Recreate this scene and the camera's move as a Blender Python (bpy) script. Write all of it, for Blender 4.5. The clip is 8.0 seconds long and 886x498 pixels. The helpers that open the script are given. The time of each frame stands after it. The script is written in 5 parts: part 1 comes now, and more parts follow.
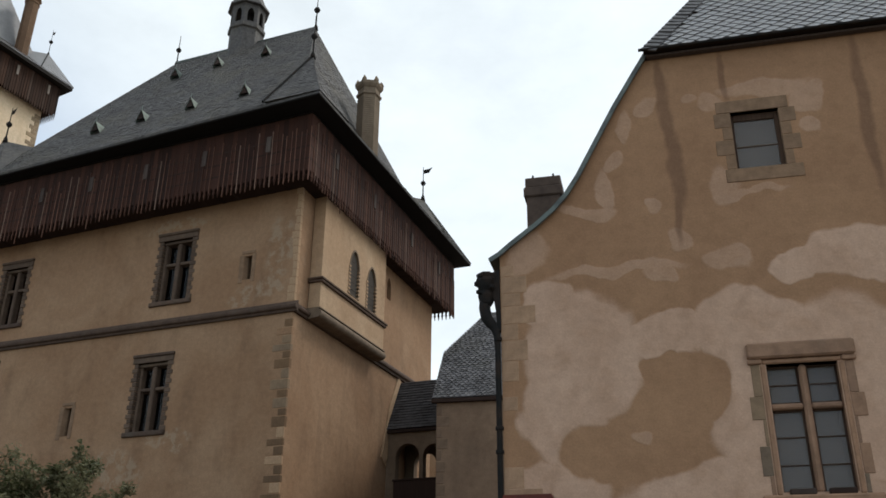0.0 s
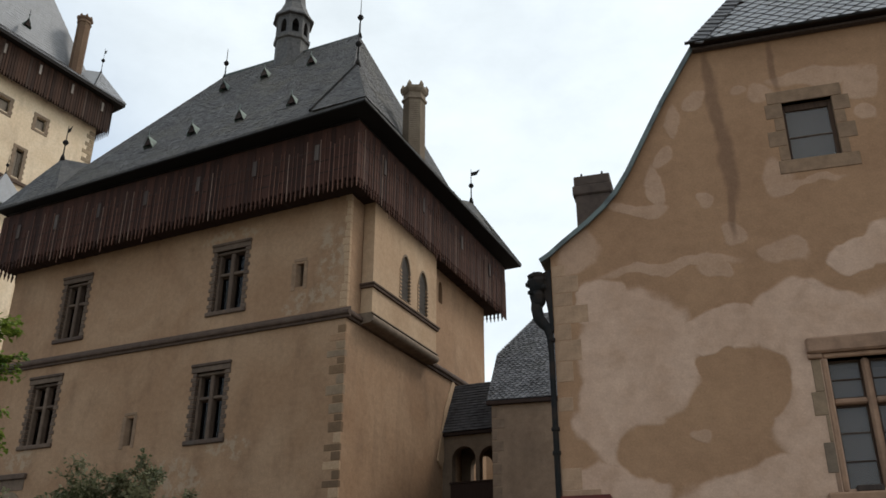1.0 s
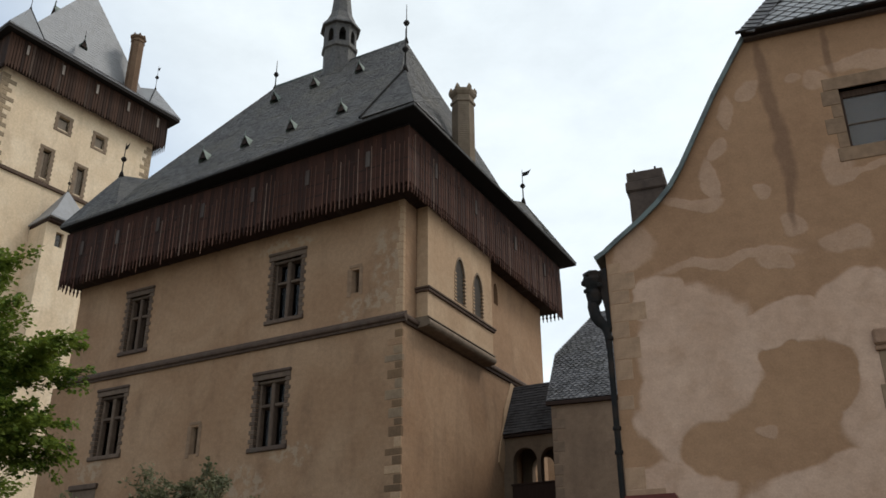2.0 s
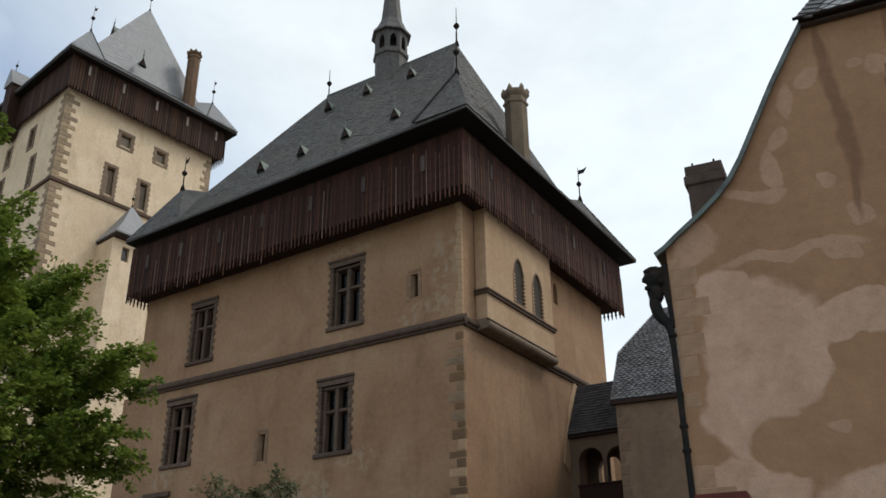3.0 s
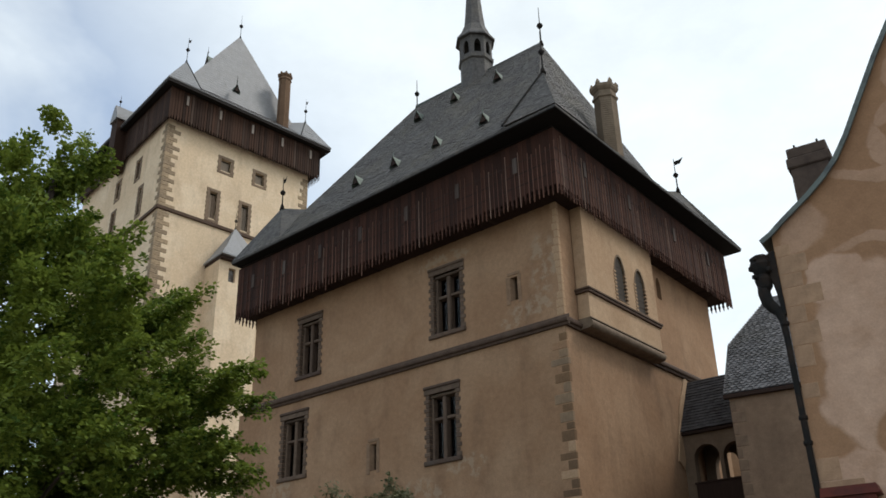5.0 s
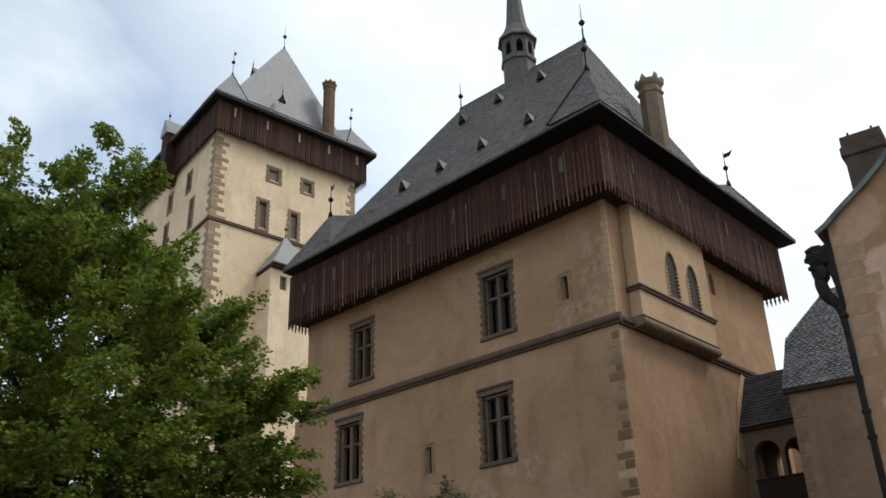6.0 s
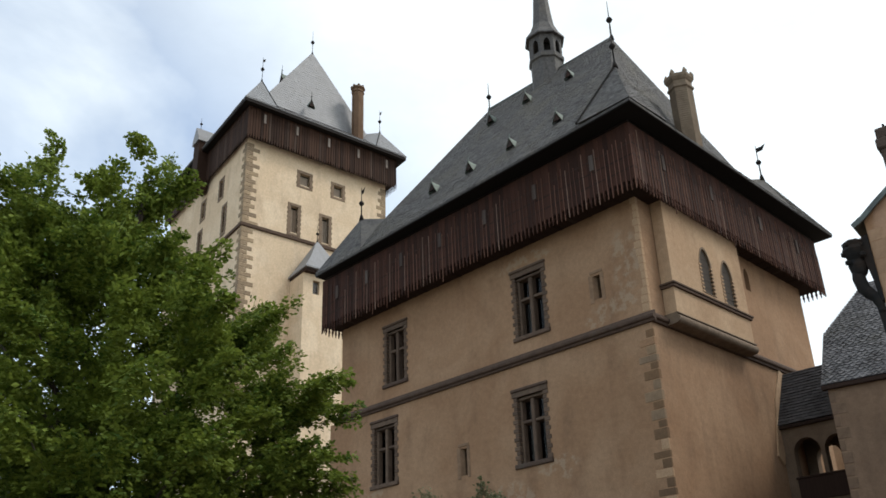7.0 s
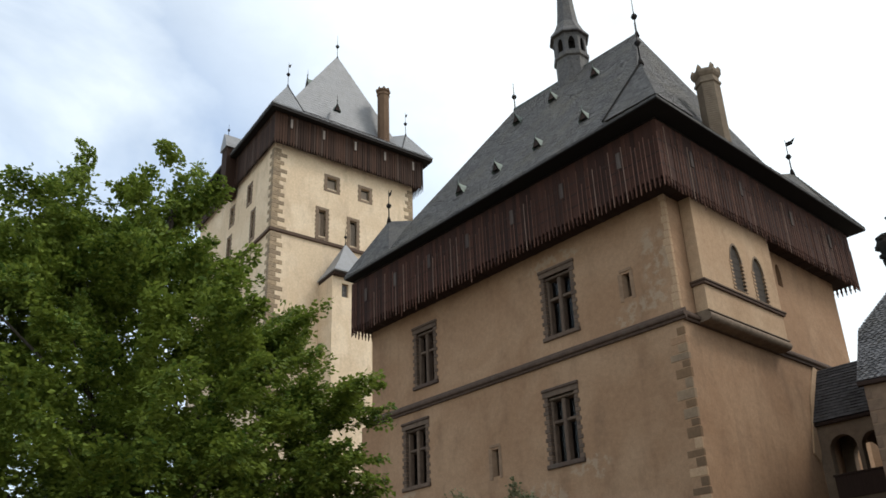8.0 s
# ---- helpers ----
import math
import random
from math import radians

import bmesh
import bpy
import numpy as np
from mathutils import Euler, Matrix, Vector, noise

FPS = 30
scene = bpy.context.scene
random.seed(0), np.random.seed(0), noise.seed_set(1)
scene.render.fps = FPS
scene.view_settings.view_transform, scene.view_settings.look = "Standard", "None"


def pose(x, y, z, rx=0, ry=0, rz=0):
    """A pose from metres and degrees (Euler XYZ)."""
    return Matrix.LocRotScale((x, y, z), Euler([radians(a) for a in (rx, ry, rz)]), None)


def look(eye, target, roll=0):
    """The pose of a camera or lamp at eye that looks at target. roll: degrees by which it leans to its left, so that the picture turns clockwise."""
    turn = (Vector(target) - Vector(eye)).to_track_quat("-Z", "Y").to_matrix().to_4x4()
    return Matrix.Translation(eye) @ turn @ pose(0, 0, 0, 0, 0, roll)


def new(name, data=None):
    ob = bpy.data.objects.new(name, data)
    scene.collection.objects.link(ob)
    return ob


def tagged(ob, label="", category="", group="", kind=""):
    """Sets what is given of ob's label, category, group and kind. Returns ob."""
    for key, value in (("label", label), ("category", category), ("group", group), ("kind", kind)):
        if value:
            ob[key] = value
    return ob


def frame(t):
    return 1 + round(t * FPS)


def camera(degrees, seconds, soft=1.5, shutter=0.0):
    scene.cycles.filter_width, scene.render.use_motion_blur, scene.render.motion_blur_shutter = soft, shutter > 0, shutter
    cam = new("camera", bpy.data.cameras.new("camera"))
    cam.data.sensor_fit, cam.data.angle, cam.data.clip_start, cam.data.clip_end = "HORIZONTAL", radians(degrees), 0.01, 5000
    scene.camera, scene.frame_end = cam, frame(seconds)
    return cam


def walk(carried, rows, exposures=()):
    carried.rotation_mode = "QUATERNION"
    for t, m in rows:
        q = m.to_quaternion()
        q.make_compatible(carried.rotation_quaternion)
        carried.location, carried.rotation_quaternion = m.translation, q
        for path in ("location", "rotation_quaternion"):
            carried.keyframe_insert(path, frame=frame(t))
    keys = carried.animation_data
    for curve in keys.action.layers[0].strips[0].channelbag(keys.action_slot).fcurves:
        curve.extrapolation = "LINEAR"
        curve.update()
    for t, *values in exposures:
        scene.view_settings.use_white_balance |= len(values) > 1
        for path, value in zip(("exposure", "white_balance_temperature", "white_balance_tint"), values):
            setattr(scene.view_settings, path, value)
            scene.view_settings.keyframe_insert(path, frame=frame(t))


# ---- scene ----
cam = camera(52.21, 8.0, soft=1.6)
EYE = (0, 0, 1.7)
# seconds, yaw, pitch, roll: the camera stands still and pans to its left
PATH = [
    (0.0, 21.334, 24.164, -0.460), (0.5, 23.109, 24.238, -0.319), (1.0, 24.950, 24.304, -0.135), (2.5, 30.935, 24.544, 0.446),
    (3.0, 33.010, 24.636, 0.572), (3.5, 34.917, 24.739, 0.791), (4.0, 36.702, 24.830, 0.971), (4.5, 38.328, 24.924, 1.136),
    (6.0, 43.709, 25.270, 1.682), (6.5, 44.974, 25.362, 1.797), (7.0, 45.999, 25.439, 1.890), (7.5, 47.110, 25.513, 1.977),
    (8.0, 48.034, 25.582, 2.047)]
walk(cam, [(t, pose(*EYE, 90 + p, r, y)) for t, y, p, r in PATH], [(0.0, 0.02), (3.0, -0.02), (4.5, 0.04), (6.0, 0.16), (7.0, 0.26), (8.0, 0.32)])

# ---- world and sun ----
SUN_AZ, SUN_EL = 48.0, 50.0          # clockwise from +y, behind thin cloud
world = bpy.data.worlds.new("sky")
scene.world = world
world.use_nodes = True
wn = world.node_tree
wn.nodes.clear()


def wnode(kind, **inputs):
    n = wn.nodes.new(kind)
    for k, v in inputs.items():
        n.inputs[k.replace("_", " ")].default_value = v
    return n


sky = wnode("ShaderNodeTexSky")
sky.sky_type, sky.sun_disc = "NISHITA", False
sky.sun_elevation, sky.sun_rotation = radians(SUN_EL), radians(SUN_AZ)
sky.air_density, sky.dust_density = 1.0, 0.5
coord = wnode("ShaderNodeTexCoord")
stretch = wnode("ShaderNodeMapping", Scale=(1.0, 1.0, 1.9))
clouds = wnode("ShaderNodeTexNoise", Scale=1.9, Detail=6.0, Roughness=0.52, Distortion=0.4)
thick = wnode("ShaderNodeMapRange")
thick.inputs["From Min"].default_value, thick.inputs["From Max"].default_value = 0.42, 0.74
thick.inputs["To Min"].default_value, thick.inputs["To Max"].default_value = 0.2, 1.0
wisps = wnode("ShaderNodeTexNoise", Scale=5.0, Detail=7.0, Roughness=0.6)
tone = wnode("ShaderNodeMapRange")
tone.inputs["From Min"].default_value, tone.inputs["From Max"].default_value = 0.3, 0.7
tone.inputs["To Min"].default_value, tone.inputs["To Max"].default_value = 10.0, 12.4
white = wnode("ShaderNodeCombineColor")
cool = wnode("ShaderNodeMath")
cool.operation, cool.inputs[1].default_value = "MULTIPLY", 0.935
mixed = wn.nodes.new("ShaderNodeMix")
mixed.data_type = "RGBA"
back = wnode("ShaderNodeBackground", Strength=0.1)
wout = wnode("ShaderNodeOutputWorld")
wn.links.new(coord.outputs["Generated"], stretch.inputs["Vector"])
wn.links.new(stretch.outputs["Vector"], clouds.inputs["Vector"])
wn.links.new(stretch.outputs["Vector"], wisps.inputs["Vector"])
wn.links.new(clouds.outputs["Fac"], thick.inputs["Value"])
wn.links.new(wisps.outputs["Fac"], tone.inputs["Value"])
wn.links.new(tone.outputs["Result"], cool.inputs[0])
wn.links.new(cool.outputs[0], white.inputs["Red"])
wn.links.new(tone.outputs["Result"], white.inputs["Green"])
wn.links.new(tone.outputs["Result"], white.inputs["Blue"])
# the cloud veil is brightest round the hidden sun
near = wn.nodes.new("ShaderNodeVectorMath")
near.operation = "DOT_PRODUCT"
near.inputs[1].default_value = (math.sin(radians(SUN_AZ)) * math.cos(radians(SUN_EL)), math.cos(radians(SUN_AZ)) * math.cos(radians(SUN_EL)), math.sin(radians(SUN_EL)))
veil = wnode("ShaderNodeMapRange")
veil.interpolation_type = "SMOOTHSTEP"
veil.inputs["From Min"].default_value, veil.inputs["From Max"].default_value = 0.08, 0.46
veil.inputs["To Max"].default_value = 0.8
cover = wnode("ShaderNodeMath")
cover.operation = "MAXIMUM"
wn.links.new(coord.outputs["Generated"], near.inputs[0])
wn.links.new(near.outputs["Value"], veil.inputs["Value"])
wn.links.new(veil.outputs["Result"], cover.inputs[0])
wn.links.new(thick.outputs["Result"], cover.inputs[1])
wn.links.new(cover.outputs[0], mixed.inputs["Factor"])
gain = wn.nodes.new("ShaderNodeMix")
gain.data_type, gain.blend_type = "RGBA", "MULTIPLY"
gain.inputs["Factor"].default_value, gain.inputs["B"].default_value = 1.0, (1.8, 1.82, 1.8, 1.0)
wn.links.new(sky.outputs["Color"], gain.inputs["A"])
wn.links.new(gain.outputs["Result"], mixed.inputs["A"])
wn.links.new(white.outputs["Color"], mixed.inputs["B"])
wn.links.new(mixed.outputs["Result"], back.inputs["Color"])
wn.links.new(back.outputs["Background"], wout.inputs["Surface"])

sun = new("sun", bpy.data.lights.new("sun", "SUN"))
sun.data.energy, sun.data.angle, sun.data.color = 1.35, radians(14), (1.0, 0.95, 0.87)
sd = Vector((math.sin(radians(SUN_AZ)) * math.cos(radians(SUN_EL)), math.cos(radians(SUN_AZ)) * math.cos(radians(SUN_EL)), math.sin(radians(SUN_EL))))
sun.matrix_world = look(sd * 100, (0, 0, 0))


# ---- materials ----
class Nodes:
    """A small writer of node materials."""

    def __init__(self, name, rough=0.85, metal=0.0, spec=0.3):
        self.m = bpy.data.materials.new(name)
        self.m.use_nodes = True
        self.t = self.m.node_tree
        self.b = self.t.nodes["Principled BSDF"]
        self.b.inputs["Roughness"].default_value = rough
        self.b.inputs["Metallic"].default_value = metal
        self.b.inputs["Specular IOR Level"].default_value = spec
        self.c = self.t.nodes.new("ShaderNodeTexCoord").outputs["Object"]

    def node(self, kind, **inputs):
        n = self.t.nodes.new(kind)
        for k, v in inputs.items():
            n.inputs[k.replace("_", " ")].default_value = v
        return n

    def link(self, a, b):
        self.t.links.new(a, b)

    def noise(self, scale, detail=5.0, rough=0.55, stretch=None, distort=0.0):
        n = self.node("ShaderNodeTexNoise", Scale=scale, Detail=detail, Roughness=rough, Distortion=distort)
        v = self.c
        if stretch:
            mp = self.node("ShaderNodeMapping", Scale=stretch)
            self.link(v, mp.inputs["Vector"])
            v = mp.outputs["Vector"]
        self.link(v, n.inputs["Vector"])
        return n.outputs["Fac"]

    def ramp(self, fac, lo, hi, a=0.0, b=1.0):
        n = self.node("ShaderNodeMapRange")
        n.interpolation_type = "SMOOTHSTEP"
        for k, v in (("From Min", lo), ("From Max", hi), ("To Min", a), ("To Max", b)):
            n.inputs[k].default_value = v
        self.link(fac, n.inputs["Value"])
        return n.outputs["Result"]

    def mix(self, fac, a, b, blend="MIX"):
        n = self.t.nodes.new("ShaderNodeMix")
        n.data_type, n.blend_type = "RGBA", blend
        for sock, v in ((n.inputs["Factor"], fac), (n.inputs["A"], a), (n.inputs["B"], b)):
            if isinstance(v, (int, float)):
                sock.default_value = v
            elif isinstance(v, tuple):
                sock.default_value = (*v, 1.0)
            else:
                self.link(v, sock)
        return n.outputs["Result"]

    def math(self, op, a, b=0.0):
        n = self.t.nodes.new("ShaderNodeMath")
        n.operation = op
        for sock, v in ((n.inputs[0], a), (n.inputs[1], b)):
            if isinstance(v, (int, float)):
                sock.default_value = v
            else:
                self.link(v, sock)
        return n.outputs[0]

    def random(self):
        return self.t.nodes.new("ShaderNodeObjectInfo").outputs["Random"]

    def island(self):
        return self.t.nodes.new("ShaderNodeNewGeometry").outputs["Random Per Island"]

    def grey(self, fac):
        n = self.node("ShaderNodeCombineColor")
        for k in ("Red", "Green", "Blue"):
            self.link(fac, n.inputs[k])
        return n.outputs["Color"]

    def bump(self, fac, strength, distance, after=None):
        n = self.node("ShaderNodeBump", Strength=strength, Distance=distance)
        self.link(fac, n.inputs["Height"])
        if after is not None:
            self.link(after, n.inputs["Normal"])
        return n.outputs["Normal"]

    def blobs(self, rows, edge, wander=0.9):
        """1 inside rounded, ragged patches (x, z, half width, half height), 0 outside."""
        rag = self.node("ShaderNodeTexNoise", Scale=1.1, Detail=3.0, Roughness=0.45)
        self.link(self.c, rag.inputs["Vector"])
        shift = self.node("ShaderNodeVectorMath")
        shift.operation = "MULTIPLY_ADD"
        shift.inputs[1].default_value, shift.inputs[2].default_value = (wander, 0.0, wander), (-wander / 2, 0.0, -wander / 2)
        self.link(rag.outputs["Color"], shift.inputs[0])
        moved = self.node("ShaderNodeVectorMath")
        self.link(self.c, moved.inputs[0])
        self.link(shift.outputs[0], moved.inputs[1])
        best = None
        for u, z, a, b in rows:
            mp = self.node("ShaderNodeMapping", Location=(-u / a, 0.0, -z / b), Scale=(1 / a, 0.0, 1 / b))
            self.link(moved.outputs[0], mp.inputs["Vector"])
            ln = self.node("ShaderNodeVectorMath")
            ln.operation = "LENGTH"
            self.link(mp.outputs["Vector"], ln.inputs[0])
            best = ln.outputs["Value"] if best is None else self.math("MINIMUM", best, ln.outputs["Value"])
        return self.ramp(best, 1.0, 1.0 + edge, 1.0, 0.0)

    def done(self, colour, normal=None):
        if isinstance(colour, tuple):
            self.b.inputs["Base Color"].default_value = (*colour, 1.0)
        else:
            self.link(colour, self.b.inputs["Base Color"])
        if normal is not None:
            self.link(normal, self.b.inputs["Normal"])
        return self.m


def plaster(name, main, pale, stain, fine=22.0, relief=0.5, flakes=(), grain=1.0, bare=(0.36, 0.285, 0.205)):
    n = Nodes(name, 0.92, 0.0, 0.15)
    col = n.mix(n.ramp(n.noise(0.28, 6, 0.6, None, 0.6), 0.40, 0.66), main, pale)
    col = n.mix(n.ramp(n.noise(0.9, 5, 0.6, (1.0, 1.0, 0.35)), 0.48, 0.76, 0.0, 0.6), col, stain)
    col = n.mix(n.ramp(n.noise(1.3, 6, 0.6, (2.2, 2.2, 0.12)), 0.55, 0.8, 0.0, 0.2), col, stain)
    col = n.mix(0.5, col, n.grey(n.ramp(n.noise(5.0, 8, 0.7), 0.2, 0.8, 0.70, 1.25)), "MULTIPLY")
    col = n.mix(0.35 * grain, col, n.grey(n.ramp(n.noise(fine, 4, 0.7), 0.2, 0.8, 0.6, 1.3)), "MULTIPLY")
    if flakes:
        lost = n.math("MULTIPLY", n.blobs(flakes, 0.5, 1.0), n.ramp(n.noise(2.6, 6, 0.7), 0.46, 0.56))
        col = n.mix(n.math("MULTIPLY", lost, 0.5), col, bare)
    nrm = n.bump(n.noise(1.1, 3), relief, 0.10)
    return n.done(col, n.bump(n.noise(fine, 6, 0.7), 0.45 * grain, 0.02, nrm))


def stone(name, a, b, rough=0.88):
    n = Nodes(name, rough, 0.0, 0.2)
    col = n.mix(n.random(), a, b)
    col = n.mix(0.7, col, n.grey(n.ramp(n.noise(4.0, 7, 0.65), 0.25, 0.75, 0.62, 1.2)), "MULTIPLY")
    col = n.mix(n.ramp(n.noise(1.7, 5, 0.6, (1, 1, 0.5)), 0.56, 0.75, 0.0, 0.45), col, (0.10, 0.085, 0.07))
    return n.done(col, n.bump(n.noise(14.0, 7, 0.7), 0.6, 0.02))


def slate(name, dark, light, lichen, rough=0.5, grain=0.6):
    n = Nodes(name, rough, 0.0, 0.4)
    col = n.mix(n.island(), dark, light)
    col = n.mix(n.ramp(n.noise(0.45, 7, 0.7, None, 0.5), 0.42, 0.72, 0.0, 0.7), col, lichen)
    col = n.mix(n.ramp(n.noise(1.6, 6, 0.7, (1.0, 1.0, 0.5)), 0.50, 0.72, 0.0, grain), col, (dark[0] * 0.5, dark[1] * 0.47, dark[2] * 0.45))
    col = n.mix(grain, col, n.grey(n.ramp(n.noise(7.0, 7, 0.75), 0.25, 0.75, 0.5, 1.5)), "MULTIPLY")
    return n.done(col, n.bump(n.noise(9.0, 7, 0.75), 0.6, 0.03))


def timber(name, dark, light, grey, share=0.25):
    n = Nodes(name, 0.85, 0.0, 0.2)
    r = n.math("ADD", n.random(), n.island())
    r = n.math("FRACT", r)
    col = n.mix(r, dark, light)
    col = n.mix(n.ramp(n.math("FRACT", n.math("MULTIPLY", r, 7.3)), 1.0 - share, 1.0 - share + 0.08, 0.0, 0.75), col, grey)
    col = n.mix(0.75, col, n.grey(n.ramp(n.noise(2.0, 7, 0.7, (16.0, 16.0, 0.7)), 0.2, 0.8, 0.45, 1.4)), "MULTIPLY")
    return n.done(col, n.bump(n.noise(2.0, 6, 0.7, (18.0, 18.0, 0.8)), 0.5, 0.012))


def metal(name, colour, rust, rough=0.55, metallic=0.4):
    n = Nodes(name, rough, metallic, 0.4 if metallic else 0.12)
    col = n.mix(n.ramp(n.noise(3.0, 6, 0.65), 0.42, 0.68), colour, rust)
    return n.done(col, n.bump(n.noise(20.0, 4), 0.2, 0.01))


def glass(name, tint=(0.5, 0.52, 0.52), spec=0.5, rough=0.06, ior=1.45, clear=1.0):
    n = Nodes(name, rough, 0.0, spec)
    n.b.inputs["Transmission Weight"].default_value = clear
    n.b.inputs["IOR"].default_value = ior
    return n.done(tint, n.bump(n.noise(1.5, 1), 0.12, 0.02))


def leaf(name, deep, fresh):
    n = Nodes(name, 0.6, 0.0, 0.2)
    r = n.island()
    col = n.mix(r, deep, fresh)
    col = n.mix(n.ramp(n.noise(0.7, 3), 0.35, 0.7, 0.0, 0.6), col, fresh)
    n.b.inputs["Subsurface Weight"].default_value = 0.0
    thin = n.node("ShaderNodeBsdfTranslucent")
    n.link(col, thin.inputs["Color"])
    both = n.node("ShaderNodeMixShader", Fac=0.36)
    n.link(n.b.outputs["BSDF"], both.inputs[1])
    n.link(thin.outputs["BSDF"], both.inputs[2])
    n.link(both.outputs["Shader"], n.t.nodes["Material Output"].inputs["Surface"])
    return n.done(col)


def patched_plaster(name):
    """Two coats of old plaster: an ochre one and a paler, greyer one, laid in large rounded patches (u, z, half width, half height)."""
    n = Nodes(name, 0.93, 0.0, 0.12)
    ochre, pale = (0.298, 0.171, 0.099), (0.505, 0.340, 0.246)
    broad = n.blobs([(1.3, 6.15, 1.0, 1.0), (0.75, 6.95, 0.42, 0.6), (0.95, 5.2, 0.7, 0.8), (2.75, 6.45, 0.75, 0.34), (4.0, 6.45, 0.85, 0.68), (4.1, 5.2, 0.9, 1.3),
                   (5.4, 5.4, 1.6, 1.35), (5.0, 7.58, 0.62, 0.28), (5.9, 7.6, 0.9, 0.45), (3.6, 3.6, 1.9, 0.75), (0.7, 3.9, 0.8, 0.5)], 0.16)
    dark = n.blobs([(2.95, 5.6, 0.55, 0.52), (2.62, 5.85, 0.36, 0.3), (1.75, 4.55, 0.85, 0.44), (2.55, 5.0, 0.6, 0.6)], 0.14, 0.7)
    spots = n.blobs([(4.75, 10.86, 0.62, 0.2), (5.45, 10.55, 0.22, 0.25), (3.78, 10.62, 0.2, 0.22), (5.4, 9.91, 0.16, 0.14), (3.86, 9.1, 0.2, 0.32), (4.3, 8.83, 0.5, 0.07),
                   (3.4, 10.77, 0.12, 0.11), (2.71, 10.8, 0.16, 0.18), (2.07, 9.71, 0.17, 0.13), (2.35, 10.4, 0.11, 0.35), (1.85, 9.2, 0.14, 0.4), (1.5, 8.72, 0.42, 0.14),
                   (2.6, 8.58, 0.09, 0.13), (3.76, 7.72, 0.3, 0.2), (2.72, 7.43, 0.19, 0.16), (2.0, 7.6, 0.95, 0.1), (3.04, 8.08, 0.16, 0.16), (2.26, 4.73, 0.14, 0.12), (0.5, 8.05, 0.3, 0.25)], 0.35)
    run = n.blobs([(2.97, 11.1, 0.05, 0.4), (3.03, 10.3, 0.06, 0.5), (3.09, 9.4, 0.08, 0.5), (3.05, 8.6, 0.04, 0.35), (4.1, 11.2, 0.035, 0.32), (6.3, 10.2, 0.06, 1.0)], 1.3, 0.35)
    area = n.math("MULTIPLY", broad, n.math("SUBTRACT", 1.0, dark))
    area = n.math("MAXIMUM", area, n.math("MULTIPLY", spots, 0.5))
    area = n.math("MULTIPLY", area, n.ramp(n.noise(2.2, 6, 0.65), 0.25, 0.55, 0.6, 1.0))
    col = n.mix(n.ramp(n.noise(0.5, 6, 0.6), 0.35, 0.7), ochre, (0.345, 0.203, 0.118))
    col = n.mix(area, col, n.mix(n.ramp(n.noise(0.8, 5, 0.6), 0.35, 0.7), pale, (0.450, 0.292, 0.204)))
    col = n.mix(n.math("MULTIPLY", run, 0.62), col, (0.15, 0.085, 0.055))
    col = n.mix(0.55, col, n.grey(n.ramp(n.noise(4.5, 8, 0.7), 0.2, 0.8, 0.76, 1.2)), "MULTIPLY")
    col = n.mix(0.3, col, n.grey(n.ramp(n.noise(30.0, 4, 0.7), 0.2, 0.8, 0.65, 1.3)), "MULTIPLY")
    nrm = n.bump(n.noise(1.6, 4), 0.5, 0.06)
    nrm = n.bump(area, 0.5, 0.012, nrm)
    return n.done(col, n.bump(n.noise(32.0, 6, 0.7), 0.4, 0.012, nrm))


M_PALACE = plaster("palace_plaster", (0.280, 0.166, 0.097), (0.338, 0.214, 0.131), (0.174, 0.106, 0.066), flakes=[(-0.75, 15.1, 0.5, 1.0), (-1.3, 13.6, 0.9, 0.25), (-4.6, 8.45, 0.7, 0.22), (-2.2, 13.2, 0.5, 0.15), (-14.9, 8.75, 0.55, 0.4), (-6.6, 7.4, 0.9, 0.5), (-4.2, 8.1, 0.25, 0.2), (-5.1, 8.45, 0.4, 0.2), (-7.0, 7.75, 0.5, 0.4), (-5.6, 16.75, 1.2, 0.2)])
M_BAY = plaster("bay_plaster", (0.385, 0.252, 0.154), (0.45, 0.312, 0.200), (0.25, 0.163, 0.10))
M_TOWER = plaster("tower_plaster", (0.64, 0.49, 0.335), (0.71, 0.565, 0.405), (0.46, 0.345, 0.24), 12.0, 0.25, (), 0.3)
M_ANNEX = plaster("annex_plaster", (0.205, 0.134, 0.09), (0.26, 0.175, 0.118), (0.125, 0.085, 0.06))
M_GABLE = patched_plaster("patched_plaster")
M_STONE = stone("dressed_stone", (0.30, 0.20, 0.12), (0.17, 0.125, 0.09))
M_DARKSTONE = stone("weathered_stone", (0.074, 0.049, 0.038), (0.122, 0.083, 0.060))
M_WARMSTONE = stone("warm_sandstone", (0.33, 0.195, 0.122), (0.25, 0.155, 0.105))
M_QUOIN = stone("quoin_stone", (0.205, 0.122, 0.066), (0.140, 0.088, 0.053))
M_TSTONE = stone("tower_stone", (0.36, 0.265, 0.17), (0.25, 0.185, 0.125))
M_GQUOIN = stone("gable_quoin", (0.40, 0.255, 0.160), (0.335, 0.215, 0.137))
M_ASTONE = stone("annex_stone", (0.205, 0.137, 0.094), (0.175, 0.118, 0.08))
M_GREYSTONE = stone("grey_frame_stone", (0.245, 0.155, 0.097), (0.215, 0.138, 0.088))
M_STRING = stone("string_stone", (0.105, 0.067, 0.048), (0.082, 0.054, 0.040))
M_SLATE = slate("old_slate", (0.052, 0.0475, 0.047), (0.110, 0.1025, 0.099), (0.108, 0.093, 0.07), 0.72, 0.85)
